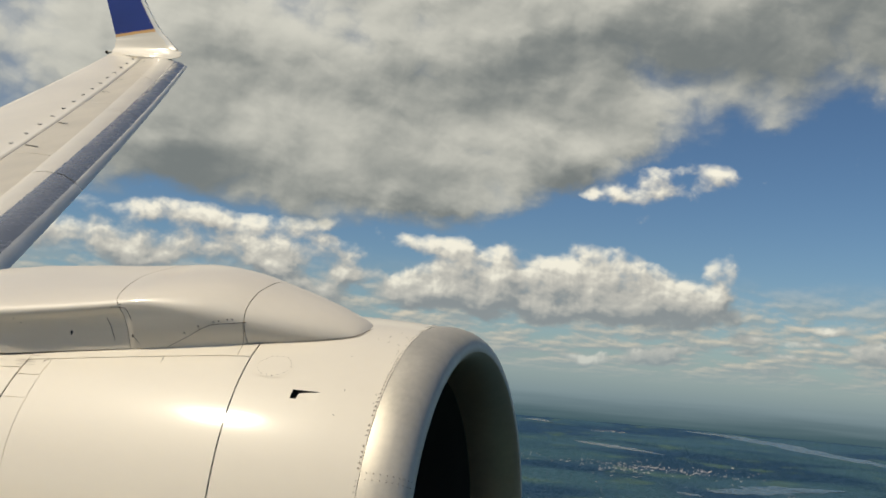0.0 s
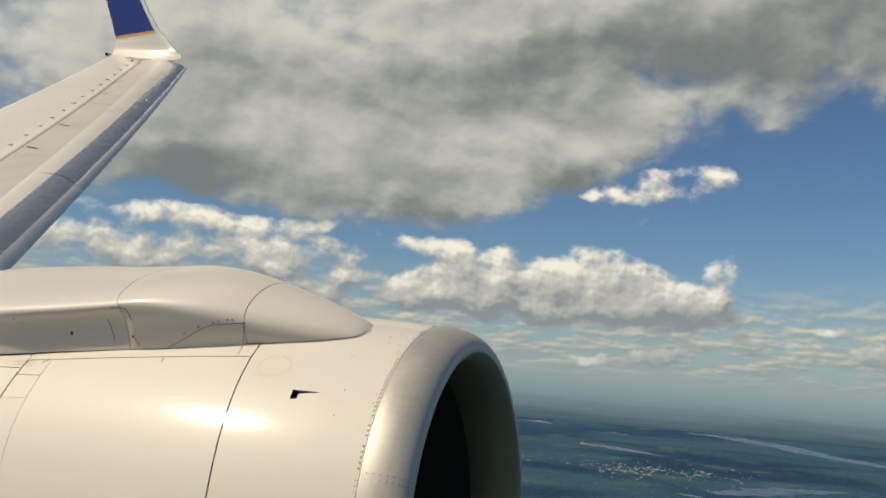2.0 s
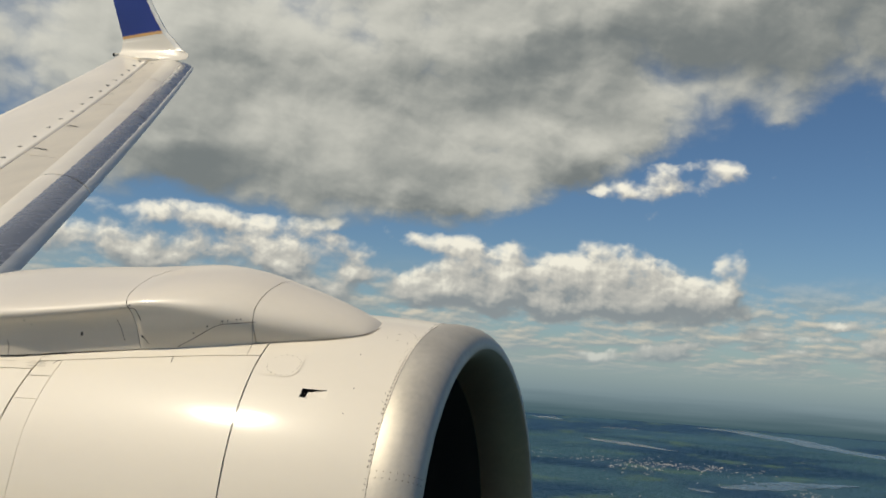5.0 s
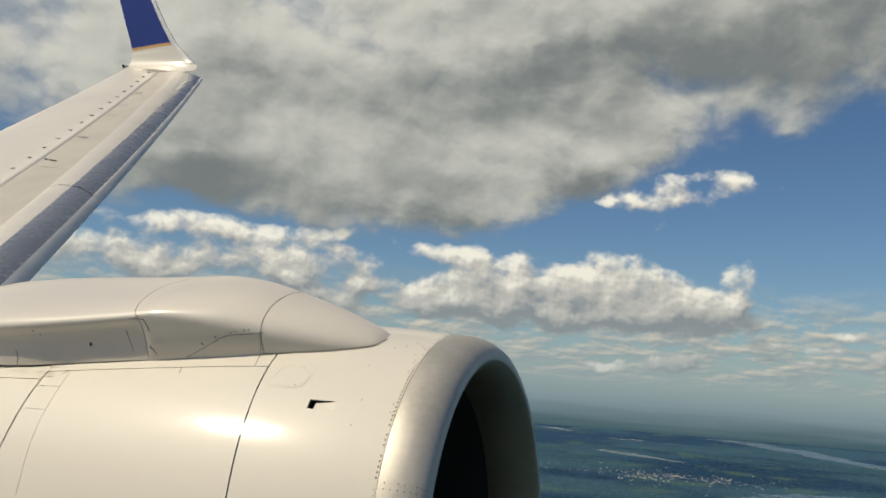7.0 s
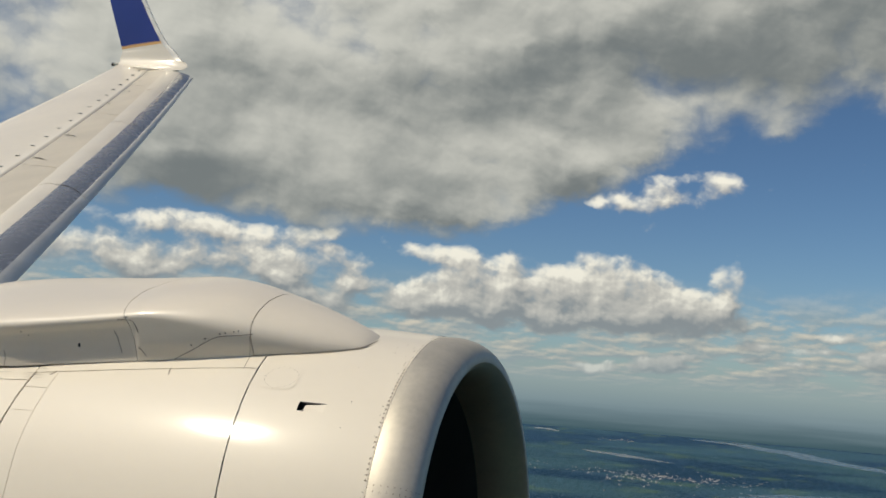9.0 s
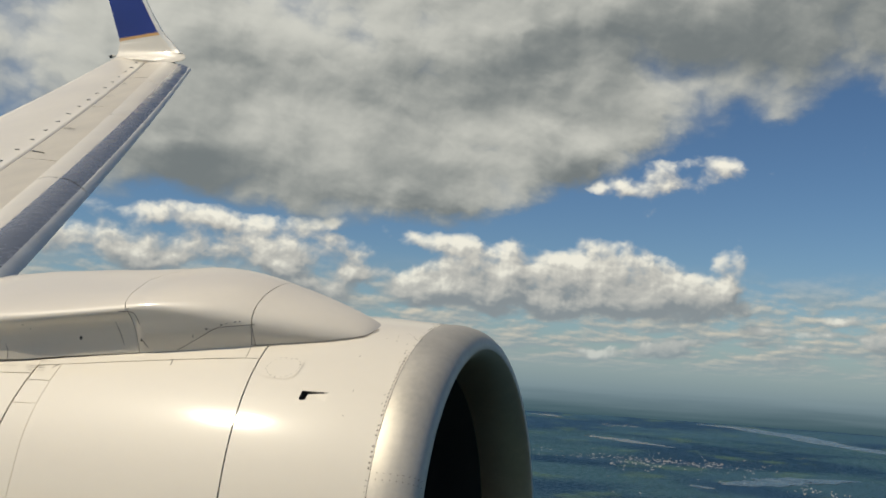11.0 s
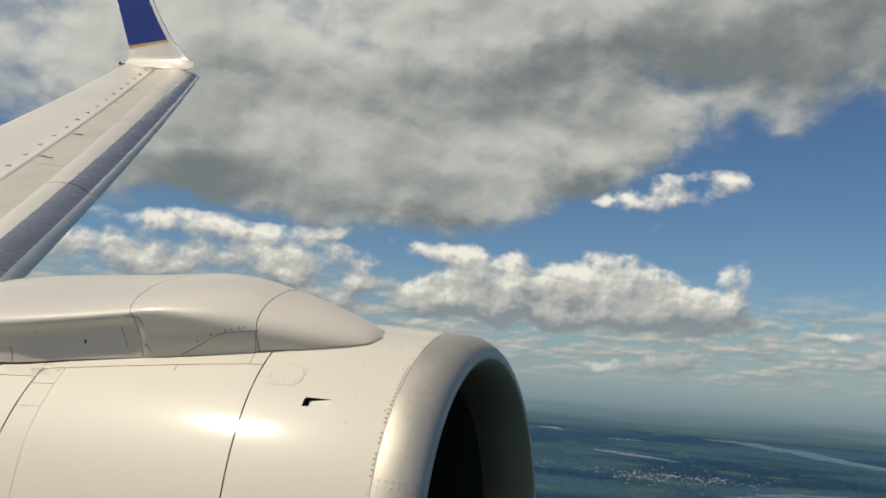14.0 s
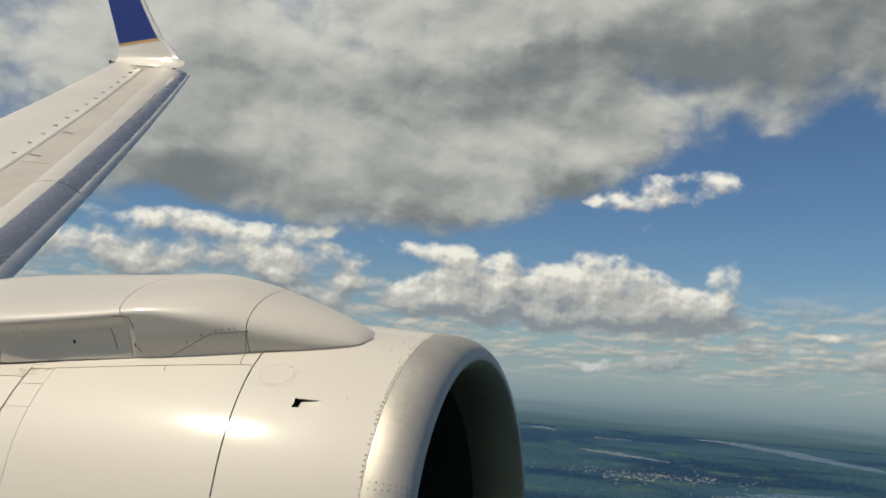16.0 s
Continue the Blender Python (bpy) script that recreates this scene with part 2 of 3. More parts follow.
BARE = material("bare_aluminium", (0.50, 0.465, 0.40), 0.50, metal=0.5, vary=0.30, grain=0.08, scale=2.6, streak=(1, 1, 1), rough_vary=0.08)
SLAT_METAL = material("slat_metal", (0.47, 0.455, 0.43), 0.26, metal=0.62, vary=0.18, grain=0.05, scale=1.6, streak=(2.6, 0.5, 1), rough_vary=0.10)
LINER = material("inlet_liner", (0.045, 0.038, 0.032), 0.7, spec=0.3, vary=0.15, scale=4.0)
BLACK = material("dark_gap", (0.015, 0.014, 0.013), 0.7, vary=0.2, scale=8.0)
FASTENER = material("fastener", (0.18, 0.15, 0.115), 0.5, metal=0.4, vary=0.3, scale=30.0)
SEAM = material("seam_sealant", (0.135, 0.105, 0.08), 0.7, vary=0.4, scale=12.0)
BLUE = material("winglet_blue_paint", (0.018, 0.035, 0.22), 0.35, vary=0.06, scale=2.0, coat=0.3)
VANE = material("dark_vane_paint", (0.09, 0.095, 0.11), 0.5, vary=0.2, scale=10.0)
GOLD = material("gold_stripe_paint", (0.66, 0.38, 0.15), 0.4, vary=0.05, scale=3.0)
INK = material("placard_ink", (0.36, 0.33, 0.28), 0.6, vary=0.1, scale=20.0)


# ---- building helpers ----
def part(name, bm, mat, parent, label="", smooth=True):
    me = bpy.data.meshes.new(name)
    bm.to_mesh(me)
    bm.free()
    if smooth:
        me.shade_smooth()
    me.materials.append(mat)
    ob = new(name, me)
    ob.parent = parent
    if label:
        tagged(ob, label)
    return ob


def sheet(grid, thick=0.0, wrap=False, cap=False):
    """A bmesh from rows of points; thick gives it an inner side along the normals."""
    bm = bmesh.new()
    rows = [[bm.verts.new(p) for p in row] for row in grid]
    for a, b in zip(rows, rows[1:]):
        for i in range(len(a) - (0 if wrap else 1)):
            j = (i + 1) % len(a)
            bm.faces.new((a[i], a[j], b[j], b[i]))
    if cap:
        bm.faces.new(rows[0][::-1])
        bm.faces.new(rows[-1])
    bmesh.ops.recalc_face_normals(bm, faces=bm.faces)
    return bm


def lerp(a, b, f):
    return a + (b - a) * f


def table(x, pairs):
    """Smooth look-up in rising pairs (x, value)."""
    if x <= pairs[0][0]:
        return pairs[0][1]
    for i, ((x0, v0), (x1, v1)) in enumerate(zip(pairs, pairs[1:])):
        if x <= x1:
            m0 = (v1 - pairs[i - 1][1]) / (x1 - pairs[i - 1][0]) if i else (v1 - v0) / (x1 - x0)
            m1 = (pairs[i + 2][1] - v0) / (pairs[i + 2][0] - x0) if i + 2 < len(pairs) else (v1 - v0) / (x1 - x0)
            h, f = x1 - x0, (x - x0) / (x1 - x0)
            return ((2 * f ** 3 - 3 * f ** 2 + 1) * v0 + (f ** 3 - 2 * f ** 2 + f) * h * m0 + (3 * f ** 2 - 2 * f ** 3) * v1 + (f ** 3 - f ** 2) * h * m1)
    return pairs[-1][1]


airplane = new("airplane")
airplane.matrix_world = BANK
tagged(airplane, "white twin-jet airliner with blue-tipped winglet, banking in flight", "airplane")

# ---- engine ----
LIP_X, LIP_R, SEAM_X, SEAM_R = -1.084, 0.857, -1.259, 0.955
HUB = Vector((LIP_X, 3.33, -2.055))
AX = Vector((math.cos(radians(0.57)) * math.cos(radians(0.21)), -math.sin(radians(0.21)), math.sin(radians(0.57)))).normalized()
SIDE = Vector((0, 0, 1)).cross(AX).normalized()
UP = AX.cross(SIDE)
COWL = [(-6.5, 0.80), (-5.5, 0.95), (-4.5, 1.02), (-3.6, 1.035), (-2.8, 1.03), (-2.2, 1.02), (-1.8, 1.004), (-1.5, 0.982), (SEAM_X, SEAM_R)]


def on_engine(x, phi, r):
    """A point of the engine: place along its axis, angle (0 towards the cabin, 90 up) and radius."""
    a = radians(phi)
    return HUB + AX * (x - LIP_X) + (-math.cos(a) * SIDE + math.sin(a) * UP) * r


def cowl(x, phi, out=0.0):
    return on_engine(x, phi, table(x, COWL) + out)


def cowl_panel(name, x0, x1, phi0, phi1, label="", nx=10, nphi=24, mat=None, ends=(None, None)):
    """A curved cowl panel 8 mm thick with rolled-in rims; phi0 and phi1 may be functions of x."""
    xs = [lerp(x0, x1, i / nx) for i in range(nx + 1)]
    f = lambda p, x: p(x) if callable(p) else p
    grid = []
    for i, x in enumerate(xs):
        row = []
        for j in range(nphi + 1):
            phi = lerp(f(phi0, x), f(phi1, x), j / nphi)
            real = lerp(f(ends[0], phi) if ends[0] else x0, f(ends[1], phi) if ends[1] else x1, i / nx)
            row.append(cowl(real, phi))
        grid.append(row)
    bm = bmesh.new()
    top = [[bm.verts.new(p) for p in row] for row in grid]
    for r, s in zip(top, top[1:]):
        for j in range(nphi):
            bm.faces.new((r[j], r[j + 1], s[j + 1], s[j]))
    bmesh.ops.recalc_face_normals(bm, faces=bm.faces)
    rim = [e for e in bm.edges if e.is_boundary]
    ext = bmesh.ops.extrude_edge_only(bm, edges=rim)
    for v in [g for g in ext["geom"] if isinstance(g, bmesh.types.BMVert)]:
        along = (v.co - HUB).dot(AX)
        axis_point = HUB + AX * along
        v.co = axis_point + (v.co - axis_point) * (1 - 0.010 / (v.co - axis_point).length)
    ob = part(name, bm, mat or PAINT, engine, label)
    ob.data.set_sharp_from_angle(angle=radians(40))
    return ob


engine = new("engine")
engine.parent = airplane
tagged(engine, "white turbofan engine nacelle with bare-metal inlet lip")


def joint(x):
    return table(x, [(-3.3, 65.2), (-2.794, 67.3), (-2.262, 69.9), (-1.868, 71.9)])


def cut(phi):
    """The slightly leaning seam between inlet cowl and fan cowl."""
    return table(phi, [(0, -1.815), (36, -1.819), (52, -1.838), (72, -1.868), (90, -1.88)])


def rear_cut(phi):
    return table(phi, [(0, -2.75), (37, -2.756), (48, -2.778), (62, -2.792), (72, -2.80)])


def build_engine():
    # dark structure under the panels
    grid = [[cowl(x, 360 * j / 72, -0.03) for j in range(72)] for x in [lerp(-6.5, SEAM_X - 0.01, i / 30) for i in range(31)]]
    part("under_structure", sheet(grid, wrap=True), BLACK, engine, "dark structure in the panel gaps")
    # polished lip: outside, round the highlight, and into the throat
    profile = []
    for i in range(15):
        a = radians(90 * i / 14)
        profile.append((lerp(SEAM_X, LIP_X, math.sin(a)), lerp(LIP_R, SEAM_R + 0.0, math.cos(a) ** 0.9 if a < 1.5707 else 0)))
    inner = [(lerp(LIP_X, -1.34, 1 - math.cos(radians(90 * i / 12))), lerp(LIP_R, 0.775, math.sin(radians(90 * i / 12)))) for i in range(13)]
    profile += inner[1:2]
    grid = [[on_engine(x, 360 * j / 128, r) for j in range(128)] for x, r in profile]
    lip = part("inlet_lip", sheet(grid, wrap=True), BARE, engine, "bare aluminium inlet lip")
    part("inner_lip", sheet([[on_engine(x, 360 * j / 128, r) for j in range(128)] for x, r in inner[1:]], wrap=True), BRONZE, engine, "brownish metal inner lip")
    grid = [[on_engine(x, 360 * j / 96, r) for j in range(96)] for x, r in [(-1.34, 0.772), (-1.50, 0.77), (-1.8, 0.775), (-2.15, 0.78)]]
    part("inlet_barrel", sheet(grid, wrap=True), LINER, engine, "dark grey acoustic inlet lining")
    # plain unseen fan disc; its black stands in for shade deep inside
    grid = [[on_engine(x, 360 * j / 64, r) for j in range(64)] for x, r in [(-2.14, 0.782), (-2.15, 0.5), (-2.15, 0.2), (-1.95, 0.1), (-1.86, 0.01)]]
    part("fan_face", sheet(grid, wrap=True), BLACK, engine, "plain fan face, the inlet's deep shade put into its black")
    # cowl panels
    notch_x, notch_phi = (-1.613, -1.503), (60.1, 62.6)
    xs = sorted({lerp(SEAM_X - 0.002, -1.80, i / 14) for i in range(15)} | set(notch_x) | {-1.842})
    phis = sorted({-90 + 360 * j / 120 for j in range(120)} | set(notch_phi))
    bm = bmesh.new()
    ring = [[bm.verts.new(cowl(cut(p if p < 90 else 180 - p) + 0.003 if x == -1.842 else x, p)) for p in phis] for x in xs]
    for i in range(len(xs) - 1):
        for j in range(len(phis)):
            k = (j + 1) % len(phis)
            mid_x, mid_p = (xs[i] + xs[i + 1]) / 2, (phis[j] + phis[k]) / 2
            if k and notch_x[0] < mid_x < notch_x[1] and notch_phi[0] < mid_p < notch_phi[1]:
                continue
            bm.faces.new((ring[i][j], ring[i][k], ring[i + 1][k], ring[i + 1][j]))
    bmesh.ops.recalc_face_normals(bm, faces=bm.faces)
    part("inlet_cowl", bm, PAINT, engine, "white painted inlet cowl")
    # flush air scoop: a ramp that sinks from the front rim to a dark slot behind
    depth = 0.011
    bm = bmesh.new()
    (xa, xb), (pa, pb) = notch_x, notch_phi
    rim = [cowl(xb, pa), cowl(xb, pb - 0.1), cowl(xa + 0.022, pb - 0.45, -depth), cowl(xa + 0.022, pa, -depth * 0.6)]
    bm.faces.new([bm.verts.new(p) for p in rim])
    scoop = part("air_scoop", bm, PAINT, engine, "flush air scoop with a sinking ramp", smooth=False)
    bm = bmesh.new()
    c = [cowl(xa, pa), cowl(xa, pb), cowl(xb, pb), cowl(xb, pa)]
    depth = 0.04
    d = [cowl(xa, pa, -depth), cowl(xa, pb, -depth), cowl(xb, pb, -depth), cowl(xb, pa, -depth)]
    cv, dv = [bm.verts.new(p) for p in c], [bm.verts.new(p) for p in d]
    for i in range(4):
        bm.faces.new((cv[i], cv[(i + 1) % 4], dv[(i + 1) % 4], dv[i]))
    bm.faces.new(dv)
    part("scoop_well", bm, BLACK, scoop, "dark scoop recess", smooth=False)
    front = lambda phi: cut(phi) - 0.003
    cowl_panel("fan_cowl_door", -1.842, -2.79, -90, lambda x: joint(x) - 0.13, "white fan cowl door", 14, 60, ends=(front, rear_cut))
    cowl_panel("top_panel", -1.842, -2.92, lambda x: joint(x) + 0.13, 110, "white top cowl strip under the pylon", 14, 20, ends=(front, None))
    thin = lambda phi: rear_cut(phi) - 0.0025
    cowl_panel("side_panel", -2.793, -2.915, 62.08, lambda x: joint(x) - 0.13, "white narrow service panel", 4, 6, ends=(thin, None))
    cowl_panel("side_panel", -2.793, -2.915, 55.42, 61.88, "", 4, 6, ends=(thin, None))
    cowl_panel("side_panel", -2.793, -2.915, -90, 55.30, "", 4, 60, ends=(thin, None))
    cowl_panel("reverser_cowl", -2.924, -4.8, -90, 63.95, "white thrust reverser cowl", 14, 60)
    cowl_panel("reverser_top_panel", -2.923, -4.8, 64.2, 110, "", 14, 20)
    cowl_panel("outer_cowl", -1.842, -4.8, 110.2, 269.8, "white outboard cowl", 14, 60, ends=(lambda phi: -1.884, None))
    cowl_panel("exhaust_cowl", -4.803, -6.4, -90, 269.8, "white exhaust cowl", 10, 90)
    return lip


lip = build_engine()


def disc(radius, height=0.0015, n=8):
    bm = bmesh.new()
    bmesh.ops.create_cone(bm, cap_ends=True, segments=n, radius1=radius, radius2=radius * 0.8, depth=height)
    return bm


def shared(name, mesh, parent, place, normal):
    ob = new(name, mesh)
    ob.parent = parent
    ob.matrix_basis = Matrix.Translation(place) @ Vector(normal).to_track_quat("Z", "Y").to_matrix().to_4x4()
    return ob


def fasteners():
    rivet = bpy.data.meshes.new("rivet")
    bm = disc(0.0046)
    bm.to_mesh(rivet)
    bm.free()
    rivet.materials.append(FASTENER)
    small = bpy.data.meshes.new("screw")
    bm = disc(0.0024)
    bm.to_mesh(small)
    bm.free()
    small.materials.append(FASTENER)

    def put(mesh, x, phi):
        p = cowl(x, phi, 0.001)
        shared("rivet", mesh, engine, p, p - (HUB + AX * (p - HUB).dot(AX)))

    rng = random.Random(4)
    phi = 25.0
    while phi < 108:
        put(rivet if 45 < phi < 78 else small, SEAM_X - 0.010, phi)
        if rng.random() < 0.22:
            put(small, SEAM_X - 0.024, phi + 0.7)
        phi += 1.25 if rng.random() < 0.8 else 2.6
    for i in range(9):                                            # splice across the lip
        for phi in (43.2, 44.6):
            a = radians(8 + 70 * i / 8)
            p = on_engine(lerp(SEAM_X, LIP_X, math.sin(a)), phi, lerp(LIP_R, SEAM_R, math.cos(a) ** 0.9) + 0.0012)
            shared("rivet", small, lip, p, p - (HUB + AX * (p - HUB).dot(AX)) + AX * 0.4 * math.sin(a))
    for i in range(18):                                           # ring round the access plate
        a = 2 * math.pi * i / 18
        put(small, -1.742 + 0.07 * math.cos(a), 69.4 + 3.4 * math.sin(a))
    for x, phi in ((-1.453, 75.5), (-1.363, 87.2), (-1.331, 90), (-1.295, 88), (-1.40, 85), (-1.35, 84), (-1.41, 64), (-1.415, 56.9), (-1.30, 83)):
        put(small, x, phi)


fasteners()


def engine_details():
    # oval access plate, 1 mm proud
    bm = bmesh.new()
    ring = [bm.verts.new(cowl(-1.742 + 0.078 * math.copysign(abs(math.cos(a)) ** 0.6, math.cos(a)), 69.4 + 3.9 * math.copysign(abs(math.sin(a)) ** 0.6, math.sin(a)), 0.0012))
            for a in [2 * math.pi * i / 40 for i in range(40)]]
    centre = bm.verts.new(cowl(-1.742, 69.4, 0.0014))
    for i in range(40):
        bm.faces.new((ring[i], ring[(i + 1) % 40], centre))
    bmesh.ops.recalc_face_normals(bm, faces=bm.faces)
    part("access_plate", bm, PAINT, engine, "oval riveted access plate")
    # placards: plain bars
    for x, phi, w in ((-2.90, 68.2, 0.05), (-2.93, 66.5, 0.10), (-2.92, 65.9, 0.11), (-2.91, 65.0, 0.10), (-3.08, 66.4, 0.09), (-3.00, 46.2, 0.06), (-3.00, 45.5, 0.05)):
        bm = bmesh.new()
        v = [bm.verts.new(cowl(xx, pp, 0.0015)) for xx, pp in ((x - w / 2, phi - 0.05), (x + w / 2, phi - 0.05), (x + w / 2, phi + 0.05), (x - w / 2, phi + 0.05))]
        bm.faces.new(v)
        bmesh.ops.solidify(bm, geom=bm.faces[:], thickness=0.0008)
        part("placard", bm, INK, engine, "small printed marking on the cowl", smooth=False)


engine_details()


def cowl_seam(points, width=0.004):
    bm = bmesh.new()
    rows = []
    for i, (x, phi) in enumerate(points):
        a, b = cowl(*points[max(i - 1, 0)]), cowl(*points[min(i + 1, len(points) - 1)])
        p = cowl(x, phi)
        out = (p - (HUB + AX * (p - HUB).dot(AX))).normalized()
        side = (b - a).normalized().cross(out) * width / 2
        rows.append([bm.verts.new(p + side * k + out * o) for k, o in ((-1, -0.001), (-0.6, 0.0012), (0.6, 0.0012), (1, -0.001))])
    for a, b in zip(rows, rows[1:]):
        for k in range(3):
            bm.faces.new((a[k], a[k + 1], b[k + 1], b[k]))
    part("cowl_seam", bm, SEAM, engine, "short dark cowl seam")


cowl_seam([(-2.262, 69.9), (-2.257, 68.9), (-2.252, 67.9)])
cowl_seam([(-1.945, 76.0), (-1.938, 73.9), (-1.932, 71.9)], 0.003)
cowl_seam([(-3.3, 66.6), (-3.0, 68.6), (-2.83, 69.6), (-2.81, 69.7)], 0.004)
cowl_seam([(-2.81, 67.25), (-2.825, 66.6), (-2.832, 66.0)], 0.004)

# ---- pylon ----
TOP = [(-5.2, -1.36), (-4.4, -1.10), (-3.8, -0.90), (-3.45, -0.858), (-3.10, -0.856), (-2.78, -0.854), (-2.53, -0.846), (-2.35, -0.838), (-2.17, -0.848), (-2.035, -0.870), (-1.914, -0.905),
       (-1.769, -0.951), (-1.641, -0.999), (-1.56, -1.033), (-1.51, -1.060), (-1.477, -1.088)]
HALF = [(-5.2, 0.40), (-3.125, 0.386), (-2.81, 0.353), (-2.297, 0.293), (-1.948, 0.234), (-1.666, 0.169), (-1.522, 0.104), (-1.493, 0.07), (-1.477, 0.006)]


def pylon_section(x):
    """Half a section from the nacelle up to the crest: (out, z)."""
    top, half = table(x, TOP), max(table(x, HALF), 0.004)
    base = HUB.z + math.sqrt(max(table(x, COWL) ** 2 - half ** 2, 0)) - 0.012
    step = min(max((-2.425 - x) / 0.06, 0.0), 1.0)              # the flank steps in behind the seam
    ridge = min(max((-1.98 - x) / 0.46, 0.0), 1.0)             # the ridge above it fades out over the nose
    step, ridge = step * step * (3 - 2 * step), ridge * ridge * (3 - 2 * ridge)
    pts = []
    for i in range(25):
        a = math.pi / 2 * i / 24
        e = table(x, [(-2.6, 0.62), (-2.2, 0.64), (-1.95, 0.70), (-1.7, 0.82), (-1.47, 0.95)])
        tuck = table(x, [(-3.0, 0.034), (-2.2, 0.034), (-1.9, 0.020), (-1.6, 0.0), (-1.47, 0.0)]) * math.sin(math.pi * min(i / 18, 1.0))     # the flank leans outwards over the cowl
        pts.append((half * max(math.cos(a), 0) ** e + tuck, base + (top - base) * math.sin(a) ** e))
    crease = table(x, [(-3.5, -0.957), (-3.1, -0.937), (-2.79, -0.924), (-2.42, -0.905)])
    wide = half + 0.014
    alt = [(half, base), (half - 0.006, lerp(base, crease, 0.3)), (half - 0.010, lerp(base, crease, 0.58)), (half - 0.004, lerp(base, crease, 0.80)), (half + 0.003, crease - 0.016),
           (wide - 0.003, crease - 0.004), (wide, crease + 0.009)]
    for i in range(1, 19):
        a = math.pi / 2 * i / 18
        alt.append((wide * max(math.cos(a), 0) ** 0.85, crease + 0.009 + (top - crease - 0.009) * math.sin(a) ** 0.85))
    blend = [step] * 4 + [lerp(step, ridge, 0.35), lerp(step, ridge, 0.75)] + [ridge] * 19
    return [(lerp(p[0], q[0], m), lerp(p[1], q[1], m)) for p, q, m in zip(pts, alt, blend)]


def pylon_mesh(x0, x1, n, lean0=0.0, lean1=0.0):
    """A stretch of the fairing; its end seams may lean forwards with height."""
    grid = []
    for i in range(n + 1):
        row = []
        for k in range(25):
            h = (k / 24) ** 1.5
            x = lerp(x0 + lean0 * h, x1 + lean1 * h, i / n)
            y, z = pylon_section(x)[k]
            row.append(Vector((x, 3.33 - y, z)))
        grid.append(row + [Vector((p.x, 6.66 - p.y, p.z)) for p in row[-2::-1]])
    return sheet(grid)


pylon = new("pylon")
pylon.parent = airplane
tagged(pylon, "white engine pylon fairing with rounded nose")
part("fairing_rear", pylon_mesh(-5.2, -2.460, 60, 0.0, -0.12), PYLON_PAINT, pylon, "white overhanging rear pylon fairing")
part("fairing_middle", pylon_mesh(-2.457, -1.94, 36, -0.12, -0.01), PYLON_PAINT, pylon, "white rounded pylon fairing")
part("fairing_nose", pylon_mesh(-1.937, -1.478, 44, -0.01, 0.0), PYLON_PAINT, pylon, "white tapering pylon nose")


def pylon_at(x, z, out=0.0):
    """The point of the fairing's cabin side at that place and height."""
    sec = pylon_section(x)
    for (y0, z0), (y1, z1) in zip(sec, sec[1:]):
        if z0 <= z <= z1:
            f = (z - z0) / max(z1 - z0, 1e-6)
            return Vector((x, 3.33 - lerp(y0, y1, f) - out, z))
    return Vector((x, 3.33 - sec[0][0] - out, z))


def pylon_seam(points, width=0.003, label="dark fairing panel seam"):
    """A narrow sealant bead along a few places (x, z) of the fairing."""
    fine = []
    for (x0, z0), (x1, z1) in zip(points, points[1:]):
        fine += [(lerp(x0, x1, k / 6), lerp(z0, z1, k / 6)) for k in range(6)]
    fine.append(points[-1])
    bm = bmesh.new()
    rows = []
    for i, (x, z) in enumerate(fine):
        ax, az = fine[max(i - 1, 0)]
        bx, bz = fine[min(i + 1, len(fine) - 1)]
        d = Vector((bx - ax, bz - az)).normalized() * width / 2
        rows.append([bm.verts.new(pylon_at(x + sx * -d.y, z + sx * d.x, o)) for sx, o in ((-1, -0.001), (-0.6, 0.001), (0.6, 0.001), (1, -0.001))])
    for a, b in zip(rows, rows[1:]):
        for k in range(3):
            bm.faces.new((a[k], a[k + 1], b[k + 1], b[k]))
    part("panel_seam", bm, SEAM, pylon, label)


def pylon_details():
    pylon_seam([(-1.93, -0.985), (-1.992, -0.986), (-2.071, -0.987), (-2.112, -0.999), (-2.174, -1.031), (-2.239, -1.063), (-2.285, -1.083)], 0.0035)
    pylon_seam([(-1.943, -0.990), (-1.945, -1.023), (-1.955, -1.074)], 0.002)
    pylon_seam([(-2.515, -0.902), (-2.472, -0.903), (-2.446, -0.908), (-2.436, -0.930), (-2.428, -0.960)], 0.004)
    pylon_seam([(-2.551, -0.956), (-2.540, -1.003), (-2.529, -1.052)], 0.003)
    pylon_seam([(-2.437, -1.021), (-2.426, -1.041), (-2.413, -1.070)], 0.003)
    pylon_seam([(-3.109, -1.039), (-3.103, -1.070), (-3.113, -1.105)], 0.003)
    hole = bpy.data.meshes.new("drain_hole")
    bm = disc(0.005, 0.0015, 10)
    bm.to_mesh(hole)
    bm.free()
    hole.materials.append(BLACK)
    for x, z, size in ((-2.993, -0.948, 0.6), (-2.967, -0.969, 0.5), (-2.732, -1.018, 1.4), (-2.436, -1.033, 1.0), (-2.198, -1.021, 0.8), (-2.132, -0.993, 0.9), (-2.065, -0.976, 0.8), (-2.042, -0.973, 0.7),
                       (-2.007, -0.970, 0.8), (-1.988, -0.969, 0.7), (-2.477, -0.893, 0.6), (-2.468, -0.890, 0.5)):
        ob = shared("drain_hole", hole, pylon, pylon_at(x, z, 0.001), (0, -1, 0.25))
        ob.scale = (size, size * (1.5 if size > 1.2 else 1), 1)


pylon_details()
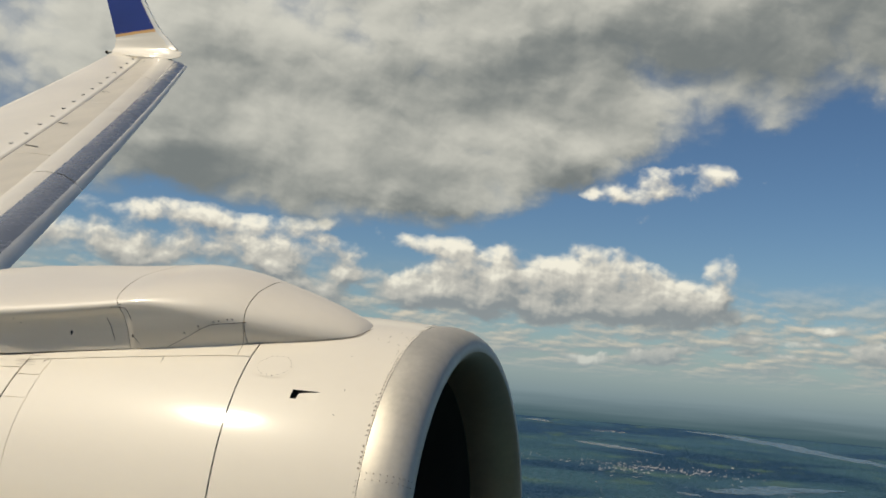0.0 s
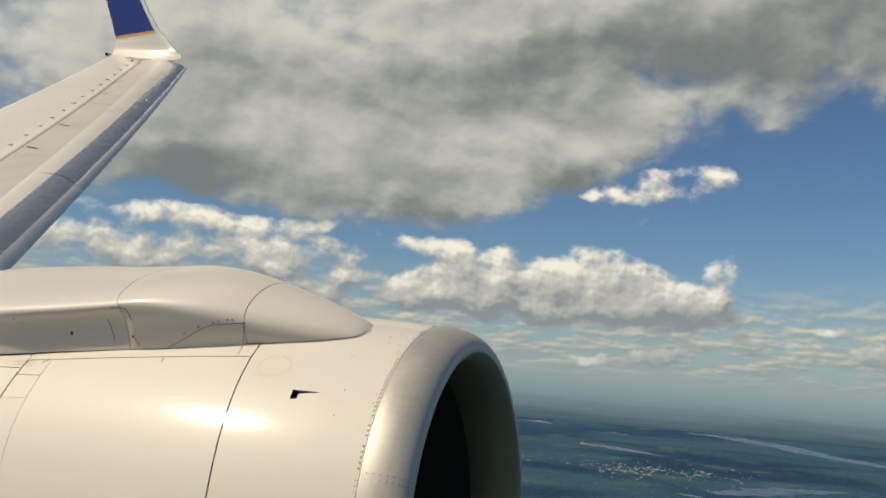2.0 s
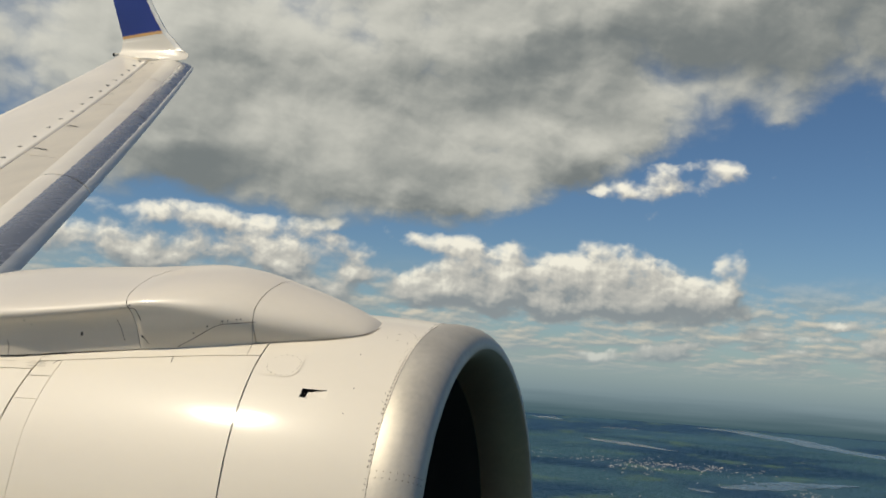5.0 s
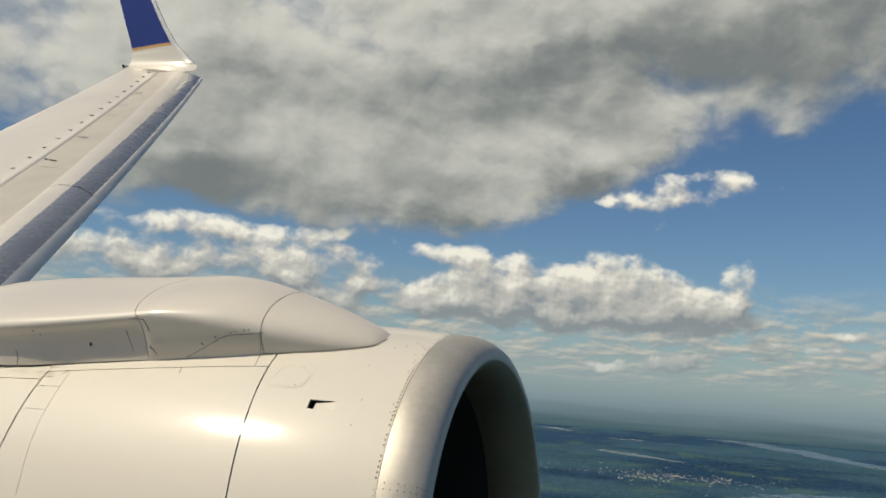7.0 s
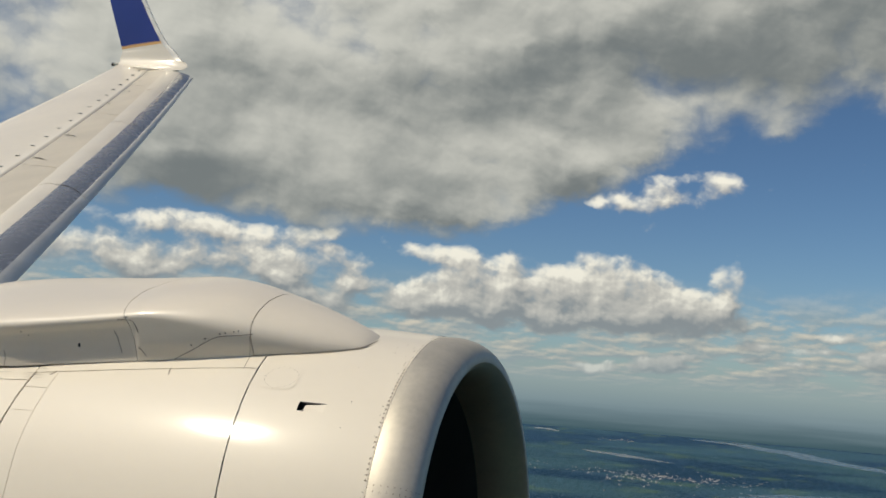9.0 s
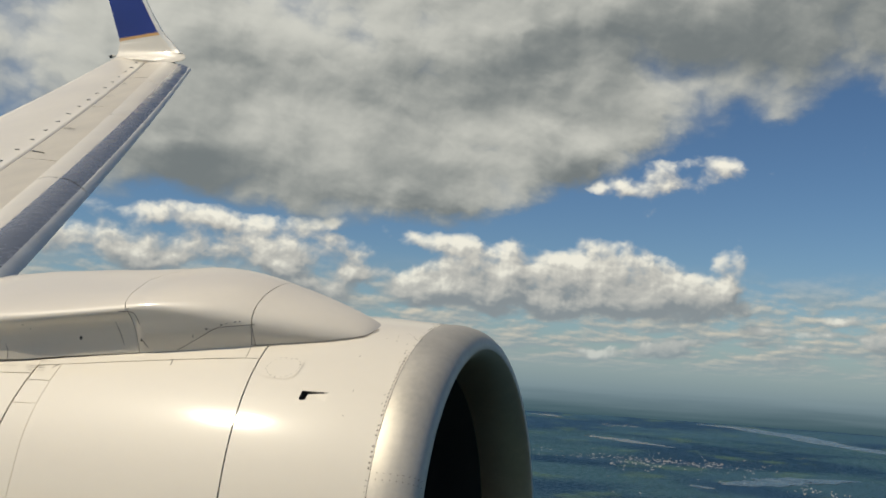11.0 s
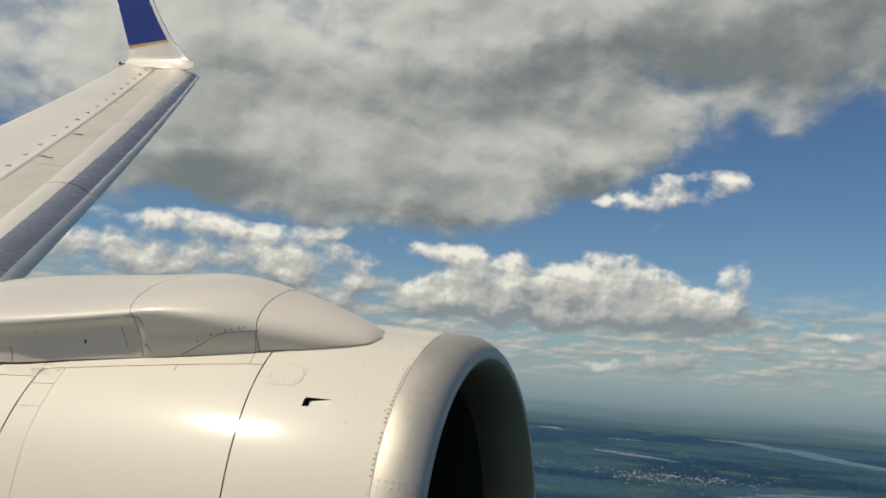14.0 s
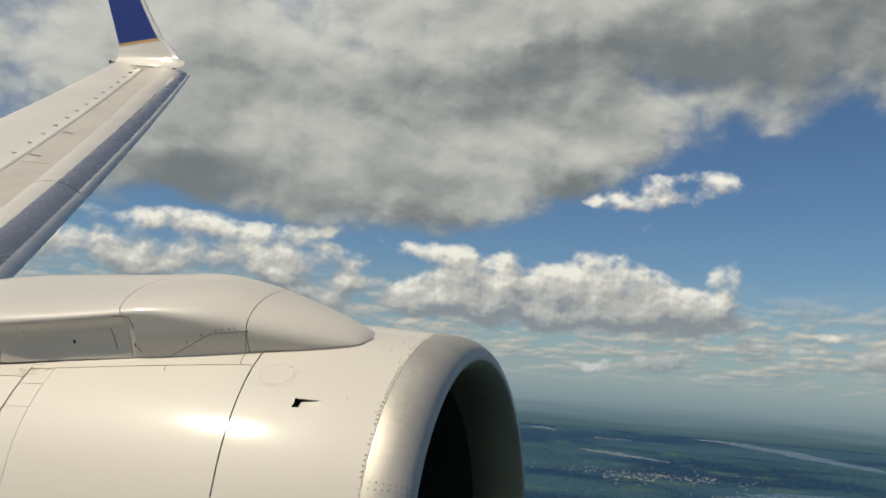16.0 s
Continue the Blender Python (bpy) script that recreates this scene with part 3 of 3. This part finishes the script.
# thin dark sealant where the nose meets the cowl
bm = bmesh.new()
rows = []
for i in range(41):
    x = lerp(-1.95, -1.473, (i / 40) ** 0.6)
    half = max(table(x, HALF), 0.0)
    r = table(x, COWL) + 0.002
    rows.append([bm.verts.new(Vector((x + o * 0.5, 3.33 - half - o, HUB.z + 0.0 + math.sqrt(r * r - (half + o) ** 2) + (x - LIP_X) * AX.z + 0.001))) for o in (-0.004, 0.0035)])
for a, b in zip(rows, rows[1:]):
    bm.faces.new((a[0], a[1], b[1], b[0]))
part("nose_sealant", bm, SEAM, pylon, "dark sealant line round the fairing nose")

# ---- wing ----
ROOT_Y, TIP_Y = 3.33, 15.61
# chord lines: name, root (x, z), tip (x, z)
LINES = {
    "under": ((-4.24, -1.425), (-10.46, 0.275)),
    "edge": ((-4.10, -1.36), (-10.383, 0.308)),
    "nose": ((-4.18, -1.255), (-10.430, 0.344)),
    "polish": ((-4.42, -1.150), (-10.653, 0.438)),
    "slat": ((-4.70, -1.195), (-10.969, 0.540)),
    "spar": ((-5.25, -1.110), (-11.356, 0.558)),
    "vanes": ((-5.55, -1.165), (-11.552, 0.592)),
    "tail": ((-7.20, -1.060), (-12.115, 0.695)),
}


def on_wing(line, y, dz=0.0):
    (xr, zr), (xt, zt) = LINES[line]
    f = (y - ROOT_Y) / (TIP_Y - ROOT_Y)
    return Vector((lerp(xr, xt, f), y, lerp(zr, zt, f) - 0.088 * 4 * f * (1 - f) + dz))      # the wing bends upwards in flight


def between(a, b, f, y, bulge=0.0):
    p = on_wing(a, y).lerp(on_wing(b, y), f)
    p.z += bulge * 4 * f * (1 - f)
    return p


def wing_strip(name, pieces, y0, y1, mat, parent, label="", n=24, back=True):
    """A strip of the wing's skin: pieces are (line, line, steps, bulge) from front to back, closed below."""
    grid = []
    for i in range(n + 1):
        y = lerp(y0, y1, i / n)
        row = []
        for a, b, steps, bulge in pieces:
            for k in range(steps + (1 if (a, b) == pieces[-1][:2] else 0)):
                row.append(between(a, b, k / steps, y, bulge))
        if back:
            row += [p + Vector((0.0, 0, -0.04)) for p in row[::-1]]
        grid.append(row)
    return part(name, sheet(grid, wrap=back, cap=back), mat, parent, label)


wing = new("wing")
wing.parent = airplane
tagged(wing, "swept grey-white wing with bare-metal leading edge slats")


def build_wing():
    # box from slat to trailing edge
    grid = []
    for i in range(33):
        y = lerp(-0.1, TIP_Y, i / 32)
        top = [between("slat", "spar", k / 4, y, 0.0) + Vector((0, 0, -0.006)) for k in range(5)]
        top += [between("spar", "vanes", k / 2, y) + Vector((0, 0, -0.006)) for k in range(1, 3)]
        top += [between("vanes", "tail", k / 10, y, 0.03) + Vector((0, 0, -0.006)) for k in range(1, 11)]
        low = [p + Vector((0, 0, -0.30 * math.sin(math.pi * (0.15 + 0.85 * (1 - k / 16))) ** 0.7 - 0.01)) for k, p in enumerate(top)][::-1]
        grid.append(top + low)
    ob = part("wing_box", sheet(grid, wrap=True, cap=True), WING_PAINT, wing, "grey-white wing upper skin")
    ob.data.set_sharp_from_angle(angle=radians(50))
    # front spar skin panels, a seam between them
    cuts = [1.2, 5.3, 7.72, 10.9, 13.6, TIP_Y - 0.02]
    for a, b in zip(cuts, cuts[1:]):
        ob = wing_strip("spar_panel", [("slat", "spar", 4, 0.004)], a + 0.01, b - 0.01, SPAR_PAINT, wing, "weathered grey fixed leading edge panel", 8)
        ob.data.set_sharp_from_angle(angle=radians(40))
    wing_strip("upper_skin", [("spar", "vanes", 2, 0.0), ("vanes", "tail", 10, 0.03)], 1.2, TIP_Y - 0.01, WING_PAINT, wing, "grey-white upper wing skin", 30).location = (-0.012, 0, 0.003)
    # slats in three lengths
    cuts = [3.5, 6.95, 10.35, 13.2, TIP_Y + 0.02]
    for a, b in zip(cuts, cuts[1:]):
        slat = new("slat")
        slat.parent = wing
        tagged(slat, "leading edge slat, painted above, bare metal nose")
        y0, y1 = a + 0.012, b - 0.012
        ob = wing_strip("slat_skin", [("polish", "slat", 6, 0.02)], y0, y1, SLAT_PAINT, slat, "pale grey painted slat skin", 10)
        ob.data.set_sharp_from_angle(angle=radians(40))
        grid = []
        for i in range(11):
            y = lerp(y0, y1, i / 10)
            row = [between("nose", "polish", k / 6, y, 0.024) for k in range(7)]
            row += [on_wing("polish", y, -0.05), on_wing("under", y) + Vector((-0.05, 0, 0.02))]
            grid.append(row)
        ob = part("slat_nose", sheet(grid, wrap=True, cap=True), SLAT_METAL, slat, "bare metal slat nose")
        ob.data.set_sharp_from_angle(angle=radians(55))
        grid = []
        for i in range(11):
            y = lerp(y0, y1, i / 10)
            row = [between("under", "edge", k / 3, y, 0.004) for k in range(3)] + [between("edge", "nose", k / 5, y, 0.012) for k in range(6)]
            grid.append(row + [on_wing("nose", y) + Vector((-0.03, 0, -0.012)), on_wing("under", y) + Vector((-0.03, 0, 0.012))])
        ob = part("slat_edge", sheet(grid, wrap=True, cap=True), EDGE_METAL, slat, "metal slat leading edge, its bright reflection put into a pale colour")
        ob.data.set_sharp_from_angle(angle=radians(60))
    # vortex generators: small dark blades standing on the skin
    y = 7.7
    while y < 15.5:
        p = on_wing("vanes", y, 0.012 + 0.003)
        bm = bmesh.new()
        v = [bm.verts.new(p + Vector(d)) for d in ((0.055, -0.014, -0.02), (-0.055, 0.014, -0.02), (-0.055, 0.014, 0.002), (0.042, -0.009, 0.002))]
        bm.faces.new(v)
        bmesh.ops.solidify(bm, geom=bm.faces[:], thickness=0.004)
        part("vortex_generator", bm, VANE, wing, "small dark vortex generator blade", smooth=False)
        y += 0.54
    # slat track slots on the fixed leading edge
    for y in (8.0, 9.3, 11.7, 12.9, 14.1, 15.0):
        p, q = between("slat", "spar", 0.55, y), between("slat", "spar", 0.95, y + 0.05)
        bm = bmesh.new()
        w = Vector((0, 0.012, 0))
        v = [bm.verts.new(a + Vector((0, 0, 0.011))) for a in (p - w, p + w, q + w, q - w)]
        bm.faces.new(v)
        bmesh.ops.solidify(bm, geom=bm.faces[:], thickness=0.003)
        part("track_slot", bm, BLACK, wing, "dark slat track slot", smooth=False)


build_wing()

# ---- winglet: sections (x front, x rear, y, z front, z rear) ----
STATIONS = [(-10.95, -12.10, 15.45, 0.50, 0.67), (-10.58, -12.14, 15.62, 0.50, 0.70), (-10.54, -12.15, 15.72, 0.585, 0.76), (-10.70, -12.15, 15.785, 0.70, 0.84), (-10.89, -12.15, 15.84, 0.905, 0.95),
            (-11.09, -12.17, 15.89, 1.115, 1.08), (-11.46, -12.38, 16.045, 1.735, 1.82), (-12.10, -12.78, 16.38, 3.0, 3.0)]


def winglet_section(s, lo=0.0, hi=1.0, grow=0.0):
    """A thin aerofoil ring at station s (0 at the wing, 7 at the top), between two chord fractions."""
    i = min(int(s), len(STATIONS) - 2)
    a = [table(s, [(k, st[j]) for k, st in enumerate(STATIONS)]) for j in range(5)]
    front, rear = Vector((a[0], a[2], a[3])), Vector((a[1], a[2], a[4]))
    lean = min(s / 3.0, 1.0)
    normal = Vector((0, -math.sin(lean * 1.3), math.cos(lean * 1.3)))
    chord = (rear - front).length
    ring = []
    for k in range(13):
        f = lerp(lo, hi, k / 12)
        t = chord * 0.055 * (1.4845 * math.sqrt(f) - 0.63 * f - 1.758 * f * f + 1.4215 * f ** 3 - 0.5075 * f ** 4) + 0.003 + grow
        ring.append((front.lerp(rear, f), normal * t))
    shift = (front - rear).normalized() * grow
    return [p + d + shift for p, d in ring] + [p - d + shift for p, d in ring[::-1]]


def winglet_piece(name, s0, s1, mat, label, n=12, lo=0.0, hi=1.0, grow=0.0):
    grid = [winglet_section(lerp(s0, s1, i / n), lo, hi, grow) for i in range(n + 1)]
    ob = part(name, sheet(grid, wrap=True, cap=True), mat, winglet, label)
    ob.data.set_sharp_from_angle(angle=radians(50))
    return ob


winglet = new("winglet")
winglet.parent = airplane
tagged(winglet, "upswept winglet, blue over a gold stripe and white root")
winglet_piece("winglet_root", 0, 4.83, PAINT, "white curved winglet root", 30)
winglet_piece("winglet_stripe", 4.83, 5.0, GOLD, "thin gold stripe", 2)
winglet_piece("winglet_panel", 5.0, 7, BLUE, "deep blue winglet panel", 16)
bm = bmesh.new()
bmesh.ops.create_cone(bm, cap_ends=True, segments=12, radius1=0.030, radius2=0.012, depth=0.26, matrix=Matrix.Translation((-12.18, 15.72, 0.735)) @ Matrix.Rotation(radians(90), 4, "Y"))
part("tail_fairing", bm, PAINT, winglet, "small white tip fairing")
bm = bmesh.new()
bmesh.ops.create_cone(bm, cap_ends=True, segments=12, radius1=0.034, radius2=0.034, depth=0.05, matrix=Matrix.Translation((-12.30, 15.72, 0.735)) @ Matrix.Rotation(radians(90), 4, "Y"))
part("tail_light", bm, BLACK, winglet, "dark lamp housing")
winglet_piece("winglet_leading_edge", 2.6, 7, EDGE_METAL, "bare metal winglet leading edge", 30, 0.0, 0.10, 0.004)

# ---- fuselage: a plain hull round the cabin, open at one window ----
HULL_Y, HULL_Z, HULL_R = -1.62, -0.50, 1.88


def hull_ring(x, r):
    taper = min(1.0, max(0.05, 1 - max(0.0, (x - 9) / 5) ** 2), max(0.12, 1 - max(0.0, (-12 - x) / 12) ** 1.5))
    return HULL_Y, HULL_Z + (1 - taper) * (0.4 if x < 0 else -0.4), r * taper


def build_hull():
    windows = (-0.30, 0.12, -0.20, 0.17)
    angle = lambda z: math.degrees(math.asin((z - HULL_Z) / HULL_R))
    lo, hi = angle(windows[2]), angle(windows[3])
    phis = sorted({-90 + 5 * i for i in range(72)} | {lo, hi})
    xs = sorted({-24 + i for i in range(0, 39)} - {0} | {windows[0], windows[1]} | {13.8})
    fuselage = new("fuselage")
    fuselage.parent = airplane
    tagged(fuselage, "white rounded fuselage side with an open window")
    for name, r, mat, label in (("hull", HULL_R, PAINT, "white hull skin"), ("cabin_lining", HULL_R - 0.06, LINING, "pale cabin lining")):
        bm = bmesh.new()
        rows = []
        for x in xs:
            cy, cz, rr = hull_ring(x, r)
            rows.append([bm.verts.new((x, cy + rr * math.cos(radians(p)), cz + rr * math.sin(radians(p)))) for p in phis])
        for i in range(len(xs) - 1):
            for j in range(len(phis)):
                k = (j + 1) % len(phis)
                if k and windows[0] <= xs[i] and xs[i + 1] <= windows[1] and lo <= phis[j] and phis[k] <= hi:
                    continue
                bm.faces.new((rows[i][j], rows[i][k], rows[i + 1][k], rows[i + 1][j]))
        bm.faces.new(rows[0])
        bm.faces.new(rows[-1])
        bmesh.ops.recalc_face_normals(bm, faces=bm.faces)
        part(name, bm, mat, fuselage, label)


LINING = material("cabin_lining", (0.55, 0.54, 0.52), 0.7, vary=0.04, scale=2.0)
build_hull()

# ---- land ----
def land_material():
    m = bpy.data.materials.new("hazy_wooded_land")
    m.use_nodes = True
    tree = m.node_tree
    tree.nodes.clear()
    n = Nodes(tree)
    at = n.add("ShaderNodeTexCoord").outputs["Object"]
    wide = n.noise(n.vec("MULTIPLY", at, (0.7, 1.0, 1)), 0.0042, 5.0, 0.55, 0.6)
    patch = n.noise(at, 0.012, 5.0, 0.6)
    small = n.noise(at, 0.25, 6.0, 0.7)
    # haze is mixed into these blue tones; the broad dark one paints cloud shadows
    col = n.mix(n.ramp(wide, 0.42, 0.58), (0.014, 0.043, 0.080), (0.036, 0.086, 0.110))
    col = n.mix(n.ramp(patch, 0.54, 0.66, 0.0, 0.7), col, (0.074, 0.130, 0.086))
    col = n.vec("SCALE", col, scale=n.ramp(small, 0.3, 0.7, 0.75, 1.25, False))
    bsdf = n.add("ShaderNodeBsdfPrincipled")
    n.link(col, bsdf.inputs["Base Color"])
    bsdf.inputs["Roughness"].default_value = 0.7
    bsdf.inputs["Specular IOR Level"].default_value = 0.0
    # blue sheen stands in for haze, stronger at the far, grazing end
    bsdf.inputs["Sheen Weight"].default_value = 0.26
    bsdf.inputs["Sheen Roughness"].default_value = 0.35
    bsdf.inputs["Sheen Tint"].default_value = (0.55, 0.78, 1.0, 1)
    bump = n.add("ShaderNodeBump")
    bump.inputs["Strength"].default_value, bump.inputs["Distance"].default_value = 0.6, 2.0
    n.link(small, bump.inputs["Height"])
    n.link(bump.outputs[0], bsdf.inputs["Normal"])
    tree.links.new(bsdf.outputs[0], n.add("ShaderNodeOutputMaterial").inputs[0])
    return m


def drawn_in(x, y):
    """Far land lies nearer, under a lower horizon."""
    r = math.hypot(x, y)
    k = 1.0 if r < 1100 else (1100 + (r - 1100) * 0.5) / r
    return x * k, y * k


LAND = land_material()
WATER = material("lake_water", (0.04, 0.07, 0.085), 0.25, vary=0.1, scale=0.02, spec=0.4)
WALLS = material("pale_house_walls", (0.38, 0.375, 0.36), 0.7, vary=0.2, scale=0.3)


def build_land():
    bm = bmesh.new()
    rings = [0] + [40 * 1.105 ** i for i in range(49)]
    rings = [r for r in rings if r < 2000] + [2100]
    rows = []
    for r in rings[1:]:
        rows.append([bm.verts.new((r * math.cos(2 * math.pi * j / 96), r * math.sin(2 * math.pi * j / 96),
                                   (noise.noise((r * math.cos(2 * math.pi * j / 96) * 0.0017, r * math.sin(2 * math.pi * j / 96) * 0.0017, 0)) * 4 * min(1.0, max(0.0, (r - 2080) / 20))) - 0.0))
                     for j in range(96)])
    centre = bm.verts.new((0, 0, 0))
    for j in range(96):
        k = (j + 1) % 96
        bm.faces.new((centre, rows[0][j], rows[0][k]))
        for a, b in zip(rows, rows[1:]):
            bm.faces.new((a[j], b[j], b[k], a[k]))
    me = bpy.data.meshes.new("ground")
    bm.to_mesh(me)
    bm.free()
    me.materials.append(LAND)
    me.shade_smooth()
    tagged(new("ground", me), "wooded countryside far below, haze blue and cloud shadow in its colour", "ground", kind="structure")


build_land()


def lake(name, points, widths, label, seed, z=0.4):
    """A lake along a spine of a few places with a ragged shore."""
    points = [drawn_in(*p) for p in points]
    n = 60
    left, right = [], []
    for i in range(n + 1):
        f = i / n * (len(points) - 1)
        k = min(int(f), len(points) - 2)
        p = Vector(points[k]).lerp(Vector(points[k + 1]), f - k)
        d = (Vector(points[k + 1]) - Vector(points[k])).normalized()
        side = Vector((-d.y, d.x))
        w = lerp(widths[k], widths[k + 1], f - k) * (math.sin(math.pi * min(max(i / n, 0.02), 0.98)) ** 0.35)
        left.append(p + side * w * (0.75 + 0.5 * noise.noise((i * 0.22, seed, 1.3))))
        right.append(p - side * w * (0.75 + 0.5 * noise.noise((i * 0.19, seed, 7.7))))
    bm = bmesh.new()
    rows = [[bm.verts.new((p.x, p.y, z)) for p in row] for row in (left, right)]
    low = [[bm.verts.new((p.x, p.y, z - 1.5)) for p in row] for row in (left, right)]
    for i in range(n):
        bm.faces.new((rows[0][i], rows[1][i], rows[1][i + 1], rows[0][i + 1]))
        bm.faces.new((rows[0][i], rows[0][i + 1], low[0][i + 1], low[0][i]))
        bm.faces.new((rows[1][i + 1], rows[1][i], low[1][i], low[1][i + 1]))
    bmesh.ops.recalc_face_normals(bm, faces=bm.faces)
    me = bpy.data.meshes.new(name)
    bm.to_mesh(me)
    bm.free()
    me.materials.append(WATER)
    tagged(new(name, me), label, "lake", kind="structure")


lake("water", [(-24, 1005), (20, 1050), (60, 1110), (128, 1210)], [26, 36, 34, 14], "pale reservoir among dark woods", 3)
lake("water", [(-56, 972), (-30, 958)], [10, 8], "small pond among dark woods", 5)
lake("water", [(-322, 1904), (-226, 1804), (-120, 1686)], [20, 26, 12], "long narrow pale lake", 7)
lake("water", [(-150, 2960), (-25, 2880), (121, 2585), (227, 2265), (330, 2000)], [30, 50, 46, 40, 40], "wide pale river in the distance", 9)
lake("water", [(-667, 2926), (-532, 2722)], [40, 10], "faint strip of water in the distance", 11)


# clearings: (x, half width, y, half depth)
CLEAR = [(0, 60, 1010, 110), (70, 90, 1120, 150), (-225, 130, 1780, 160), (-160, 70, 1190, 60), (-85, 90, 1265, 40), (-300, 40, 1300, 40)]


def scatter():
    rng = random.Random(12)
    # houses: small gabled blocks
    bm_v, bm_f = [], []
    towns = [(-189, 1245, 40, 18, 26), (-134, 1150, 34, 22, 30), (-112, 1275, 34, 16, 24), (-67, 1272, 40, 16, 26), (-300, 1310, 30, 16, 16), (-16, 1272, 60, 30, 14), (-330, 2490, 40, 14, 22),
             (60, 1017, 24, 6, 14), (-120, 1220, 110, 70, 24)]
    for cx, cy, sx, sy, count in towns:
        for _ in range(int(count * 1.6)):
            x, y = drawn_in(rng.gauss(cx, sx * 0.7), rng.gauss(cy, sy * 2.4))
            a = rng.uniform(0, 3.14)
            w, l, h = rng.uniform(0.35, 0.7), rng.uniform(0.6, 1.6), rng.uniform(0.4, 0.8)
            base = len(bm_v)
            for dx, dy, dz in ((-w, -l, 0), (w, -l, 0), (w, l, 0), (-w, l, 0), (-w, -l, h), (w, -l, h), (w, l, h), (-w, l, h), (0, -l, h * 1.6), (0, l, h * 1.6)):
                bm_v.append((x + dx * math.cos(a) - dy * math.sin(a), y + dx * math.sin(a) + dy * math.cos(a), dz))
            bm_f += [tuple(base + i for i in f) for f in ((0, 1, 5, 4), (1, 2, 6, 5), (2, 3, 7, 6), (3, 0, 4, 7), (4, 5, 8), (6, 7, 9), (5, 6, 9, 8), (7, 4, 8, 9))]
    me = bpy.data.meshes.new("houses")
    me.from_pydata(bm_v, [], bm_f)
    me.materials.append(WALLS)
    tagged(new("houses", me), "scattered pale houses of far towns", "houses", kind="stuff")
    # tree crowns
    v, f = [], []
    for _ in range(32000):
        r = 640 + 1500 * rng.random() ** 1.6
        b = radians(rng.uniform(-17, 12))
        x, y = r * math.sin(b), r * math.cos(b)
        s = rng.uniform(1.6, 3.4)
        if any(math.hypot((x - a) / b, (y - c) / d) < 1 for a, b, c, d in CLEAR) and rng.random() < 0.93:
            continue
        x, y = drawn_in(x, y)
        base = len(v)
        for k in range(5):
            a = 2 * math.pi * k / 5 + rng.random()
            v.append((x + s * math.cos(a), y + s * math.sin(a), 0.0))
            v.append((x + s * 0.8 * math.cos(a), y + s * 0.8 * math.sin(a), s * rng.uniform(0.10, 0.18)))
        v.append((x, y, s * rng.uniform(0.18, 0.30)))
        for k in range(5):
            j = (k + 1) % 5
            f += [(base + 2 * k, base + 2 * j, base + 2 * j + 1, base + 2 * k + 1), (base + 2 * k + 1, base + 2 * j + 1, base + 10)]
    me = bpy.data.meshes.new("woods")
    me.from_pydata(v, [], f)
    me.shade_smooth()
    # crowns share the land's haze-tinted colours
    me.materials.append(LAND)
    tagged(new("woods", me), "far woodland canopy, haze blue put into its dark green", "trees", kind="stuff")


scatter()
